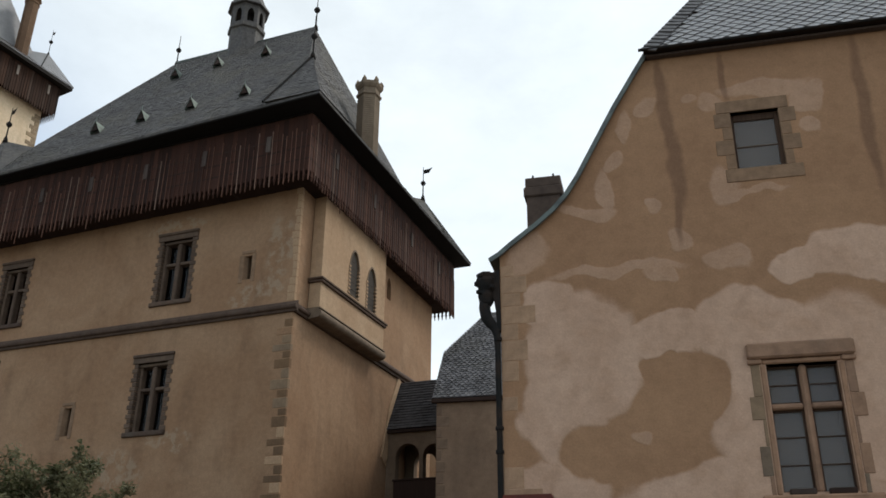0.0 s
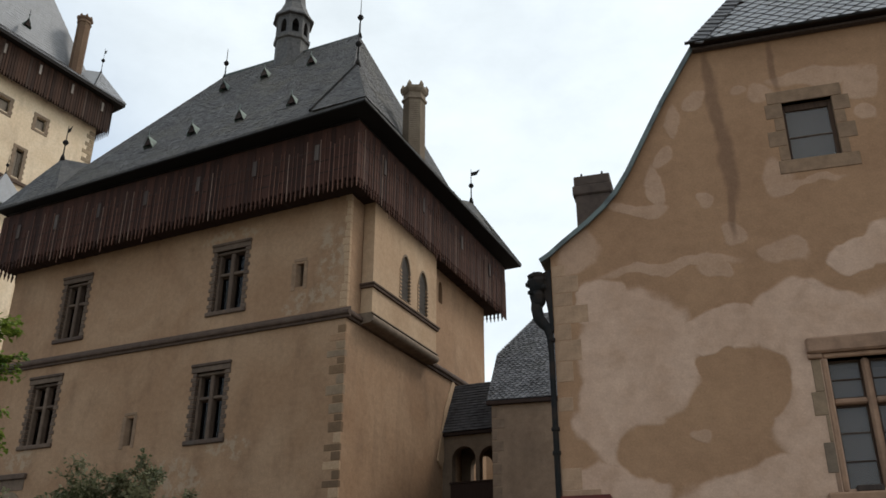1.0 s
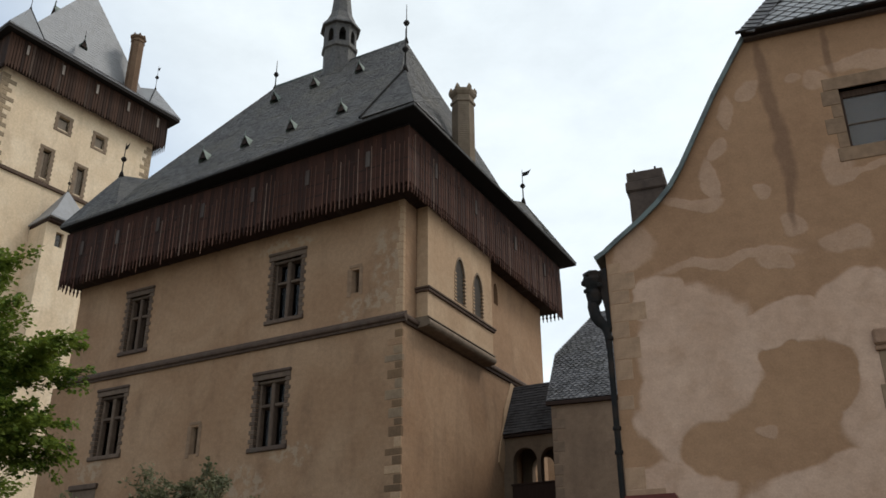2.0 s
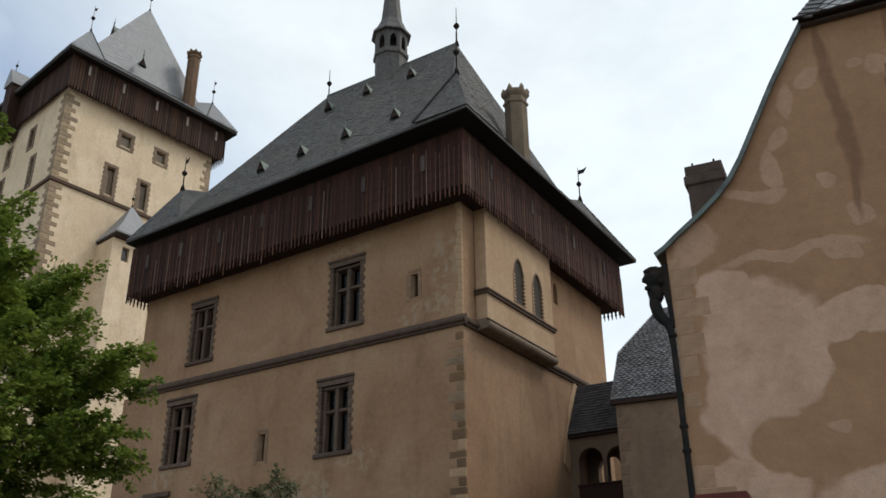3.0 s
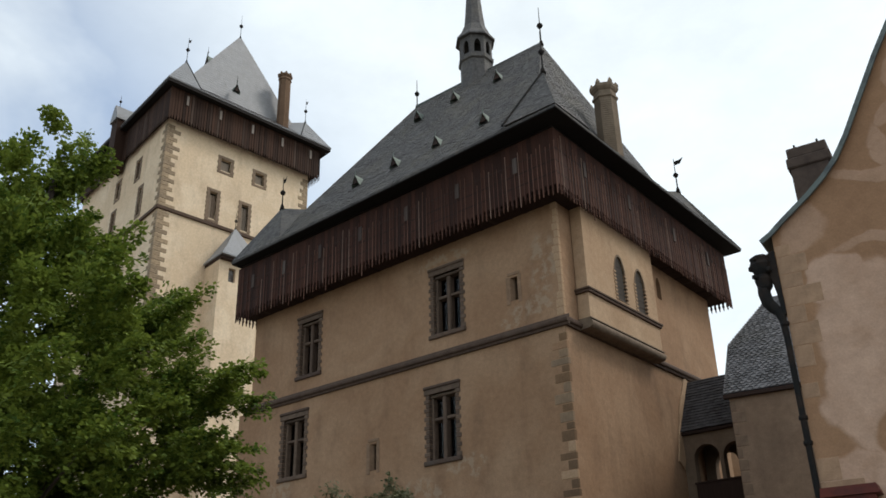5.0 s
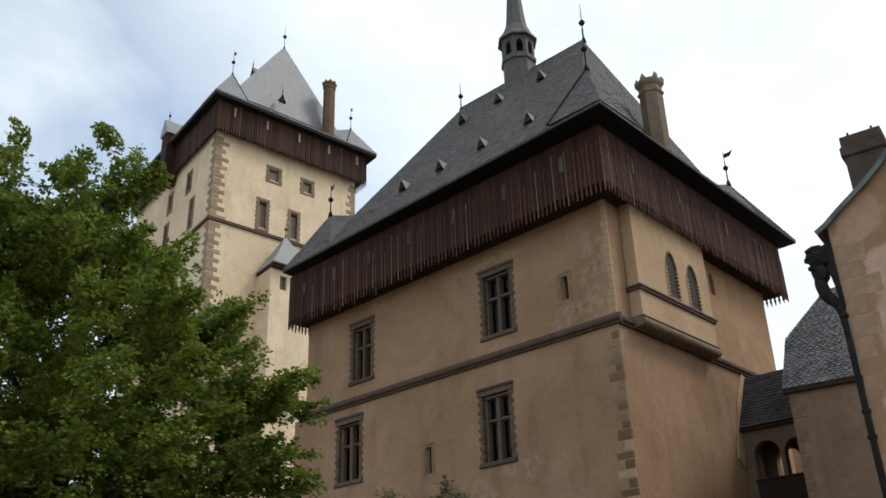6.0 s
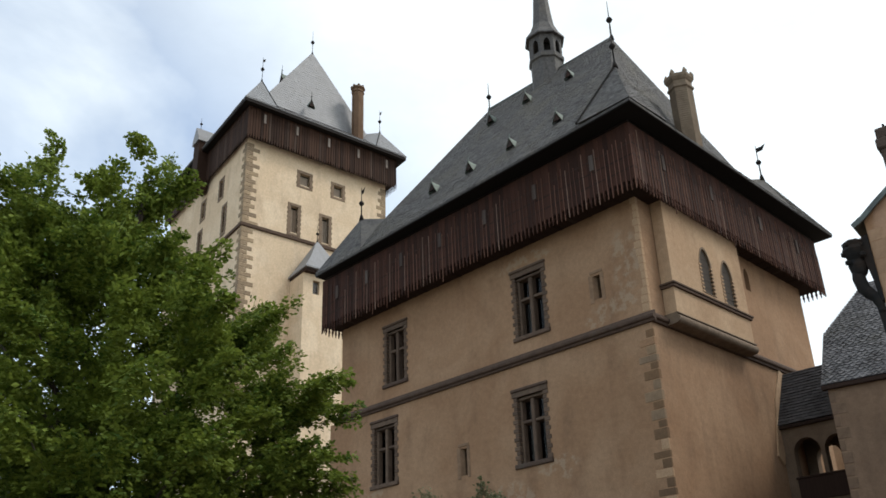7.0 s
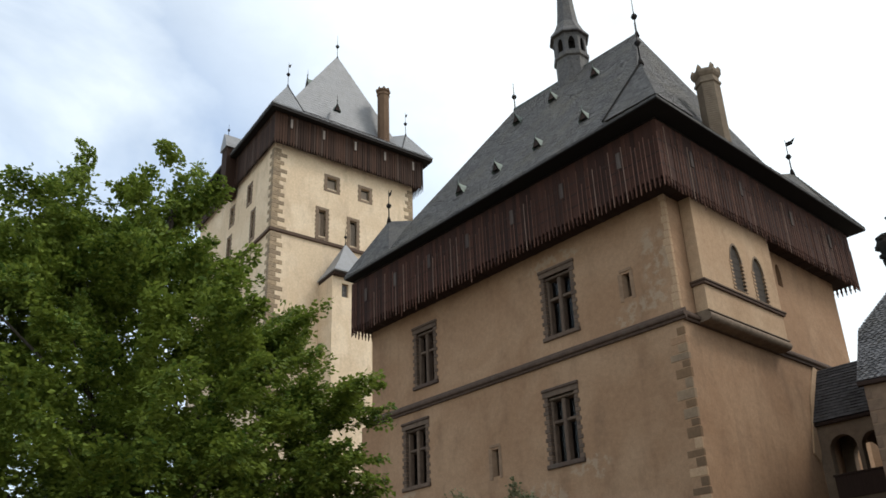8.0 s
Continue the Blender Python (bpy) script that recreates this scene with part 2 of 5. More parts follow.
M_SLATE_DARK = slate("passage_slate", (0.034, 0.031, 0.033), (0.062, 0.058, 0.060), (0.05, 0.044, 0.04), 0.8, 0.6)
M_SLATE_MID = slate("annex_slate", (0.068, 0.064, 0.067), (0.165, 0.157, 0.160), (0.10, 0.092, 0.08), 0.5)
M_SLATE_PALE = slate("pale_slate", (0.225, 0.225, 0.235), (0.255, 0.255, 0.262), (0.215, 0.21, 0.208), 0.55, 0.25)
# near house slates: base colour lifted to include the sky's sheen
M_SLATE_SHEEN = slate("sheen_slate", (0.25, 0.243, 0.25), (0.56, 0.55, 0.55), (0.36, 0.35, 0.335), 0.3, 0.4)
M_BOARD = timber("old_boards", (0.024, 0.0110, 0.0082), (0.058, 0.0240, 0.0160), (0.070, 0.041, 0.033), 0.05)
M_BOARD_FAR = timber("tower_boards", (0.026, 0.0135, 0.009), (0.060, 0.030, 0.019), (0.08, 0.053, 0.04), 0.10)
M_BEAM = timber("dark_beams", (0.022, 0.013, 0.010), (0.042, 0.024, 0.018), (0.06, 0.045, 0.038), 0.1)
M_HATCH = timber("grey_hatches", (0.055, 0.040, 0.035), (0.080, 0.060, 0.052), (0.10, 0.08, 0.07), 0.2)
M_BATTEN = timber("worn_battens", (0.060, 0.028, 0.020), (0.16, 0.080, 0.056), (0.26, 0.175, 0.135), 0.14)
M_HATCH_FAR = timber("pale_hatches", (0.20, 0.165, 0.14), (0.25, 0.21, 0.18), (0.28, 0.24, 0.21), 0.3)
M_JAMB = stone("window_stone", (0.092, 0.063, 0.047), (0.142, 0.098, 0.070))
M_IRON = metal("dark_iron", (0.013, 0.013, 0.013), (0.028, 0.02, 0.016), 0.75, 0.0)
# near-black timber: carries the shade under the eaves and inside the lantern
M_SHADE_TIMBER = timber("shade_timber", (0.010, 0.0082, 0.007), (0.018, 0.0145, 0.013), (0.022, 0.018, 0.016), 0.1)
M_PASSAGE = plaster("stained_plaster", (0.14, 0.098, 0.068), (0.18, 0.13, 0.09), (0.07, 0.052, 0.04))
M_LEAD = metal("coping_sheet", (0.115, 0.135, 0.125), (0.07, 0.078, 0.076), 0.5, 0.4)
M_COPPER = metal("green_copper", (0.16, 0.195, 0.165), (0.075, 0.085, 0.075), 0.6, 0.2)
M_GLASS = glass("window_glass", (0.25, 0.225, 0.21), 0.35, 0.04, 1.35, 0.6)
M_LEADED = glass("leaded_glass", (0.085, 0.071, 0.060), 0.06, 0.7, 1.2, 0.2)
M_GLASS_OLD = glass("old_window_glass", (0.22, 0.24, 0.25), 0.10, 0.12, 1.22)
M_BRICK = plaster("chimney_render", (0.185, 0.14, 0.100), (0.23, 0.178, 0.13), (0.11, 0.083, 0.06), 14.0)
M_BRICKRED = plaster("chimney_brick", (0.165, 0.104, 0.068), (0.205, 0.132, 0.086), (0.11, 0.07, 0.048), 14.0)
M_SOOT = stone("sooty_brick", (0.10, 0.07, 0.055), (0.07, 0.052, 0.043))
M_RED = metal("red_paint", (0.13, 0.035, 0.025), (0.09, 0.03, 0.025), 0.5, 0.0)
M_BARK = timber("bark", (0.045, 0.034, 0.026), (0.075, 0.058, 0.045), (0.10, 0.085, 0.07), 0.2)
M_LEAF = leaf("beech_leaf", (0.038, 0.082, 0.014), (0.215, 0.268, 0.044))
M_LEAF_PALE = leaf("pale_leaf", (0.060, 0.075, 0.030), (0.21, 0.195, 0.115))
M_GROUND = plaster("courtyard_gravel", (0.145, 0.12, 0.095), (0.185, 0.155, 0.125), (0.10, 0.085, 0.068), 40.0)
M_TFRAME = stone("tower_frame_stone", (0.235, 0.168, 0.115), (0.175, 0.125, 0.088))
M_SHUTTER = timber("faded_shutters", (0.17, 0.125, 0.09), (0.23, 0.172, 0.125), (0.2, 0.165, 0.13), 0.3)
M_ROOM = plaster("room_lime", (0.25, 0.22, 0.18), (0.3, 0.26, 0.21), (0.2, 0.17, 0.14))
M_WOODFRAME = timber("window_wood", (0.05, 0.03, 0.022), (0.075, 0.045, 0.03), (0.10, 0.07, 0.05), 0.1)

# ---- building blocks ----
WORLD = {}
I4 = Matrix.Identity(4)


def rz(deg):
    return Matrix.Rotation(radians(deg), 4, "Z")


def tr(x, y, z):
    return Matrix.Translation((x, y, z))


def thing(name, base, label, category, group="", kind=""):
    ob = new(name)
    ob.empty_display_size = 0.5
    ob.matrix_basis = tr(*base)
    WORLD[ob] = tr(*base)
    return tagged(ob, label, category, group, kind)


def hang(ob, parent, m):
    """Links ob under parent at the world pose m."""
    if parent is not None:
        ob.parent = parent
        ob.matrix_parent_inverse = WORLD[parent].inverted()
    ob.matrix_basis = m
    WORLD[ob] = m.copy()
    return ob


def part(name, bm, material, parent, label="", at=I4, bake=False, smooth=False):
    if bake:
        bm.transform(at)
        at = I4
    bmesh.ops.recalc_face_normals(bm, faces=bm.faces)
    me = bpy.data.meshes.new(name)
    bm.to_mesh(me)
    bm.free()
    me.materials.append(material)
    if smooth:
        for p in me.polygons:
            p.use_smooth = True
    return tagged(hang(new(name, me), parent, at), label)


def piece_mesh(name, bm, material):
    bmesh.ops.recalc_face_normals(bm, faces=bm.faces)
    me = bpy.data.meshes.new(name)
    bm.to_mesh(me)
    bm.free()
    me.materials.append(material)
    return me


def piece(name, me, m, parent):
    return hang(new(name, me), parent, m)


def raw(name, verts, faces, material, parent, label="", at=I4, kind=""):
    me = bpy.data.meshes.new(name)
    me.from_pydata([tuple(v) for v in verts], [], faces)
    me.materials.append(material)
    return tagged(hang(new(name, me), parent, at), label, kind=kind)


def box(bm, x0, x1, y0, y1, z0, z1, bevel=0.0):
    made = bmesh.ops.create_cube(bm, size=1.0)["verts"]
    for v in made:
        v.co = Vector((x0 + (v.co.x + 0.5) * (x1 - x0), y0 + (v.co.y + 0.5) * (y1 - y0), z0 + (v.co.z + 0.5) * (z1 - z0)))
    if bevel:
        edges = list({e for v in made for e in v.link_edges})
        bmesh.ops.bevel(bm, geom=edges, offset=bevel, segments=1, affect="EDGES")
    return bm


def boxed(*a, bevel=0.0):
    return box(bmesh.new(), *a, bevel=bevel)


def prism(bm, outline, y0, y1):
    """A solid from a convex or simple outline of (x, z), from depth y0 to y1."""
    a = [bm.verts.new((x, y0, z)) for x, z in outline]
    b = [bm.verts.new((x, y1, z)) for x, z in outline]
    n = len(outline)
    bm.faces.new(a)
    bm.faces.new(b[::-1])
    for i in range(n):
        bm.faces.new((a[i], b[i], b[(i + 1) % n], a[(i + 1) % n]))
    return bm


def lathe(bm, profile, sides=12, centre=(0, 0, 0), turn=0.0):
    """A turned solid from (radius, height) pairs."""
    cx, cy, cz = centre
    rings = []
    for r, z in profile:
        r = max(r, 0.0005)
        rings.append([bm.verts.new((cx + r * math.cos(turn + 2 * math.pi * i / sides), cy + r * math.sin(turn + 2 * math.pi * i / sides), cz + z)) for i in range(sides)])
    for a, b in zip(rings, rings[1:]):
        for i in range(sides):
            j = (i + 1) % sides
            bm.faces.new((a[i], a[j], b[j], b[i]))
    bm.faces.new(rings[0][::-1])
    bm.faces.new(rings[-1])
    return bm


def tube(bm, pts, radii, sides=8):
    pts = [Vector(p) for p in pts]
    rings = []
    for i, p in enumerate(pts):
        d = (pts[min(i + 1, len(pts) - 1)] - pts[max(i - 1, 0)]).normalized()
        side = d.cross(Vector((0.31, 0.95, 0.05))).normalized()
        up = side.cross(d)
        r = radii[i] if isinstance(radii, (list, tuple)) else radii
        rings.append([bm.verts.new(p + r * (math.cos(2 * math.pi * k / sides) * side + math.sin(2 * math.pi * k / sides) * up)) for k in range(sides)])
    for a, b in zip(rings, rings[1:]):
        for k in range(sides):
            j = (k + 1) % sides
            bm.faces.new((a[k], a[j], b[j], b[k]))
    bm.faces.new(rings[0][::-1])
    bm.faces.new(rings[-1])
    return bm


def rect(u0, u1, z0, z1):
    return [(u0, z0), (u1, z0), (u1, z1), (u0, z1)]


def lancet(u0, u1, z0, z1):
    """A pointed opening."""
    w, c = u1 - u0, (u0 + u1) / 2
    spring = z1 - 1.0 * w
    pts = [(u0, z0), (u1, z0)]
    for i in range(6):
        a = i / 6
        pts.append((u1 - w / 2 * (1 - math.cos(a * math.pi / 2)) ** 0.8, spring + (z1 - spring) * math.sin(a * math.pi / 2) ** 0.9))
    pts.append((c, z1))
    for i in range(5, -1, -1):
        a = i / 6
        pts.append((u0 + w / 2 * (1 - math.cos(a * math.pi / 2)) ** 0.8, spring + (z1 - spring) * math.sin(a * math.pi / 2) ** 0.9))
    return pts


def round_arch(u0, u1, z0, z1):
    r, c = (u1 - u0) / 2, (u0 + u1) / 2
    return [(u0, z0), (u1, z0)] + [(c + r * math.cos(math.pi * i / 10), z1 - r + r * math.sin(math.pi * i / 10)) for i in range(11)]


def wall_mesh(outline, holes, thick):
    """A wall in the plane y = 0, going back to y = thick, with openings cut through."""
    bm = bmesh.new()
    edges = []
    for loop in (outline, *holes):
        vs = [bm.verts.new((x, 0, z)) for x, z in loop]
        edges += [bm.edges.new((vs[i], vs[(i + 1) % len(vs)])) for i in range(len(vs))]
    bmesh.ops.triangle_fill(bm, use_beauty=True, use_dissolve=False, edges=edges)
    inside = []
    for f in bm.faces:
        c = f.calc_center_median()
        for h in holes:
            hit = False
            for i in range(len(h)):
                (xa, za), (xb, zb) = h[i], h[(i + 1) % len(h)]
                if (za > c.z) != (zb > c.z) and c.x < (xb - xa) * (c.z - za) / (zb - za) + xa:
                    hit = not hit
            if hit:
                inside.append(f)
                break
    bmesh.ops.delete(bm, geom=inside, context="FACES")
    got = bmesh.ops.extrude_face_region(bm, geom=list(bm.faces))
    bmesh.ops.translate(bm, verts=[g for g in got["geom"] if isinstance(g, bmesh.types.BMVert)], vec=(0, thick, 0))
    return bm


def slates(name, o, along, up, length, left, right, parent, material, at=I4, w=0.30, h=0.22, lift=0.03, label="", seed=1, diamond=False):
    """Courses of overlapping slates on a slope: o its lower left corner, left(v) and right(v) its limits along each course at the height v up the slope."""
    rnd = random.Random(seed)
    o, along, up = Vector(o), Vector(along).normalized(), Vector(up).normalized()
    nrm = along.cross(up).normalized()
    verts, faces = [], []
    rows = int(length / h) + 1
    for k in range(rows):
        v0 = k * h
        v1 = min(v0 + h * 1.12, length)
        a, b = left(v0), right(v0)
        a1, b1 = left(v1), right(v1)
        if b - a < 0.04:
            continue
        u = a - (k % 2) * w / 2 - rnd.random() * 0.02
        while u < b:
            ww = w * rnd.uniform(0.88, 1.1)
            l, r = max(u, a), min(u + ww - 0.008, b)
            lu, ru = max(l, a1), min(r, b1)
            if r - l > 0.03:
                if ru < lu:
                    lu = ru = (lu + ru) / 2
                t = lift * rnd.uniform(0.7, 1.4)
                drop = rnd.uniform(-0.012, 0.012)
                i = len(verts)
                cut = w * 0.28 if diamond else 0.0
                lo = [o + along * (l + 0.0) + up * (v0 + drop + cut) + nrm * t, o + along * ((l + r) / 2) + up * (v0 + drop - (0.03 if diamond else 0.0)) + nrm * (t + 0.004), o + along * r + up * (v0 + drop + cut) + nrm * t]
                hi = [o + along * ru + up * v1 + nrm * 0.006, o + along * lu + up * v1 + nrm * 0.006]
                ft = [p - nrm * (t - 0.002) for p in lo]
                verts += lo + hi + ft
                faces += [(i, i + 1, i + 2, i + 3, i + 4), (i, i + 5, i + 6, i + 1), (i + 1, i + 6, i + 7, i + 2)]
            u += ww
    return raw(name, verts, faces, material, parent, label, at, "stuff")


def finial_mesh(h, ball):
    bm = bmesh.new()
    lathe(bm, [(0.13, -0.1), (0.085, 0.12), (0.035, 0.25), (0.03, h * 0.42), (ball * 0.6, h * 0.42 + ball * 0.25), (ball, h * 0.42 + ball), (ball * 0.6, h * 0.42 + ball * 1.75),
               (0.025, h * 0.42 + ball * 2), (0.014, h), (0.004, h + 0.03)], 10)
    return bm


def finial(parent, at, h=2.0, ball=0.16, vane=0.0, name="finial"):
    f = part(name, finial_mesh(h, ball), M_IRON, parent, "dark iron finial with a ball", at, smooth=True)
    if vane:
        bm = bmesh.new()
        prism(bm, [(0.02, h * 0.8), (0.34 * vane, h * 0.84), (0.55 * vane, h * 1.02), (0.30 * vane, h * 0.95), (0.02, h * 0.92)], -0.012, 0.012)
        part("vane", bm, M_IRON, f, "small iron weather vane", at @ rz(25))
    return f


def hip_roof(thing_ob, F, bake, e, ze, inset, zk, ridge, zr, material, w, h, seed, kink_label, lift=None, west=None):
    """A steep hipped roof with a softer foot: e = (x0, x1, y0, y1) at the eaves; inset (west: at its x0 end) and zk: where the slope breaks; ridge = (xa, xb, y)."""
    x0, x1, y0, y1 = e
    k = (x0 + (west or inset), x1 - inset, y0 + inset, y1 - inset)
    xa, xb, ym = ridge
    bm = bmesh.new()

    def ring(r, z):
        return [bm.verts.new(p) for p in ((r[0], r[2], z), (r[1], r[2], z), (r[1], r[3], z), (r[0], r[3], z))]

    b, a, c = ring(e, ze - 0.07), ring(e, ze), ring(k, zk)
    ra, rb = bm.verts.new((xa, ym, zr)), bm.verts.new((xb, ym, zr))
    for lo, hi in ((b, a), (a, c)):
        for i in range(4):
            j = (i + 1) % 4
            bm.faces.new((lo[i], lo[j], hi[j], hi[i]))
    bm.faces.new((c[0], c[1], rb, ra))
    bm.faces.new((c[1], c[2], rb))
    bm.faces.new((c[2], c[3], ra, rb))
    bm.faces.new((c[3], c[0], ra))
    bm.faces.new(b[::-1])
    if lift:
        lift(bm, zr)
    roof = part("roof", bm, material, thing_ob, kink_label, F, bake)

    def face(p, q, r, s, sd, cover=None):
        """Slates on the quad p q (foot) and s r (head)."""
        p, q, r, s = (Vector(v) for v in (p, q, r, s))
        if bake:
            p, q, r, s = (F @ v for v in (p, q, r, s))
        al = (q - p).normalized()
        up = (s - p) - al * (s - p).dot(al)
        ln = up.length
        sl, sr = (s - p).dot(al), (r - p).dot(al)
        slates("slate_covering", p, al, up, ln, lambda v: sl * v / ln, lambda v: (q - p).length + (sr - (q - p).length) * v / ln, roof, cover or material, I4 if bake else F, w, h, 0.016, "", sd)

    A = [(x0, y0, ze), (x1, y0, ze), (x1, y1, ze), (x0, y1, ze)]
    K = [(k[0], k[2], zk), (k[1], k[2], zk), (k[1], k[3], zk), (k[0], k[3], zk)]
    if lift:
        A, K = ([(x, y + skew(x, y), z + sag(x, y) * min(1.0, (zr - z) / 10.0)) for x, y, z in q] for q in (A, K))
    RA, RB = (xa, ym, zr), (xb, ym, zr)
    return roof, face, A, K, RA, RB


def pavilion(parent, F, bake, tip, sx, sy, size, apex_in, ze, za, back, material, seed, strip=True):
    """A small corner roof that rises over one corner of the eaves."""
    tx, ty = tip
    T, B1, B2 = (tx, ty, ze + 0.05), (tx + sx * size, ty, ze + 0.05), (tx, ty + sy * size, ze + 0.05)
    A, R = (tx + sx * apex_in[0], ty + sy * apex_in[1], za), (tx + sx * back, ty + sy * back, za)
    bm = bmesh.new()
    t, b1, b2, a, r = (bm.verts.new(p) for p in (T, B1, B2, A, R))
    for f in ((t, b1, a), (b1, r, a), (t, a, b2), (a, r, b2), (t, b2, b1), (b1, b2, r)):
        bm.faces.new(f)
    ob = part("corner_roof", bm, material, parent, "small pointed slate roof over the corner", F, bake)
    for end in ((B1,) if strip else ()):
        path = [Vector(A) + Vector((0, 0, 0.04)), Vector(end) + Vector((0, 0, 0.03))]
        part("valley", tube(bmesh.new(), [F @ p for p in path] if bake else path, 0.06, 6), M_IRON, ob, "dark lead strip", I4 if bake else F)
    for (p, q), sd in (((T, B1), 1), ((T, B2), 2)):
        p, q, s = Vector(p), Vector(q), Vector(A)
        if bake:
            p, q, s = F @ p, F @ q, F @ s
        al = (q - p).normalized()
        if al.cross((s - p)).z < 0:
            p, q = q, p
            al = -al
        up = (s - p) - al * (s - p).dot(al)
        ln, full, sl = up.length, (q - p).length, (s - p).dot(al)
        slates("slate_covering", p, al, up, ln, lambda v: sl * v / ln, lambda v: full + (sl - full) * v / ln, ob, material, I4 if bake else F, 0.24, 0.17, 0.016, "", seed + sd)
    return ob, A


def board_mesh(w, top, tip, t=0.03):
    """A hanging board, cut below into a spade-shaped hole with a drop on either side; the tips at z = 0."""
    h = w / 2
    half = [(h - 0.003, tip), (h - 0.022, tip + 0.05), (h - 0.016, tip + 0.12), (h * 0.55, tip + 0.17), (h * 0.36, tip + 0.22), (h * 0.66, tip + 0.28), (h * 0.5, tip + 0.35)]
    return prism(bmesh.new(), [(h - 0.003, top)] + half + [(0, tip + 0.43)] + [(-x, z) for x, z in reversed(half)] + [(-h + 0.003, top)], -t, 0)


# ---- ground ----
bm = bmesh.new()
bmesh.ops.create_grid(bm, x_segments=60, y_segments=60, size=1500)
for v in bm.verts:
    d = math.hypot(v.co.x, v.co.y)
    v.co.z = -max(0.0, d - 150) * 0.06
g = part("ground", bm, M_GROUND, None)
tagged(g, "pale gravel courtyard and hillside round the castle", "ground", kind="structure")

# ---- the residential tower with the timber gallery ----
F_P = tr(-15.67, 25.58, 0)
F_PE = F_P @ rz(90)             # its side wall: u runs along +y, depth to -x
W_, D_ = 17.1, 12.7
palace = thing("castle_palace", (-24, 32, 0), "ochre plastered castle tower with timber gallery and slate roof", "castle")

UP_W = [(-6.0, -4.62, 13.62, 16.12), (-13.86, -12.66, 13.62, 16.08)]      # openings (u0, u1, z0, z1)
LOW_W = [(-6.33, -5.0, 8.76, 11.28), (-14.72, -13.35, 9.3, 11.8)]
SLITS = [(-2.24, -1.9, 14.02, 14.95), (-9.44, -9.08, 8.85, 9.9)]
LOW_ARCH = (-15.4, -14.45, 5.6, 7.3)
LANCETS = [(3.08, 3.86, 14.28, 16.14), (4.62, 5.42, 14.2, 16.04)]

bm = wall_mesh([(-17.9, 0), (0, 0), (0, 12.55), (0, 17.9), (-W_, 17.9), (-W_, 12.6), (-17.9, 12.6)],
               [rect(*o) for o in UP_W + LOW_W + SLITS] + [round_arch(*LOW_ARCH)], 0.9)
wall_s = part("wall", bm, M_PALACE, palace, "ochre lime plaster wall with pale repairs", F_P)
bm = wall_mesh([(0.9, 0), (D_, 0), (D_, 17.9), (0.9, 17.9)], [lancet(7.55, 7.95, 15.75, 16.75)], 0.9)
wall_e = part("wall", bm, M_PALACE, palace, "ochre lime plaster wall with pale repairs", F_PE)
bm = bmesh.new()
box(bm, -W_ + 0.9, -0.9, D_ - 0.9, D_, 0, 17.9)
box(bm, -W_, -W_ + 0.9, 0.9, D_, 0, 17.9)
part("wall", bm, M_PALACE, palace, "", F_P)
bm = bmesh.new()
box(bm, -W_ + 0.9, -0.9, 0.9, D_ - 0.9, 12.3, 12.6)
box(bm, -W_ + 0.9, -0.9, 0.9, D_ - 0.9, 7.6, 7.9)
part("floor_slab", bm, M_ROOM, palace, "", F_P)


def string_course(parent, F, u0, u1, z0, z1, out, mat):
    bm = bmesh.new()
    prof = [(0.0, z0), (-out * 0.45, z0), (-out * 0.55, z0 + 0.08), (-out * 0.9, z0 + 0.11), (-out, z0 + 0.15), (-out, z0 + 0.22), (-0.02, z1)]
    a = [bm.verts.new((u0, y, z)) for y, z in prof]
    b = [bm.verts.new((u1, y, z)) for y, z in prof]
    bm.faces.new(a)
    bm.faces.new(b[::-1])
    for i in range(len(prof)):
        j = (i + 1) % len(prof)
        bm.faces.new((a[i], b[i], b[j], a[j]))
    return part("string_course", bm, mat, parent, "dark moulded stone string course", F)


string_course(palace, F_P, -17.5, 0.2, 12.52, 12.92, 0.2, M_STRING)
string_course(palace, F_PE, 0.0, 10.6, 12.52, 12.92, 0.2, M_STRING)

# jamb stones for the toothed window surrounds: long and short ones in turn
JAMB_LONG = piece_mesh("stone", boxed(0, 0.25, -0.035, 0.5, 0.006, 0.152, bevel=0.016), M_JAMB)
JAMB_SHORT = piece_mesh("stone", boxed(0, 0.175, -0.025, 0.5, 0.006, 0.152, bevel=0.016), M_JAMB)


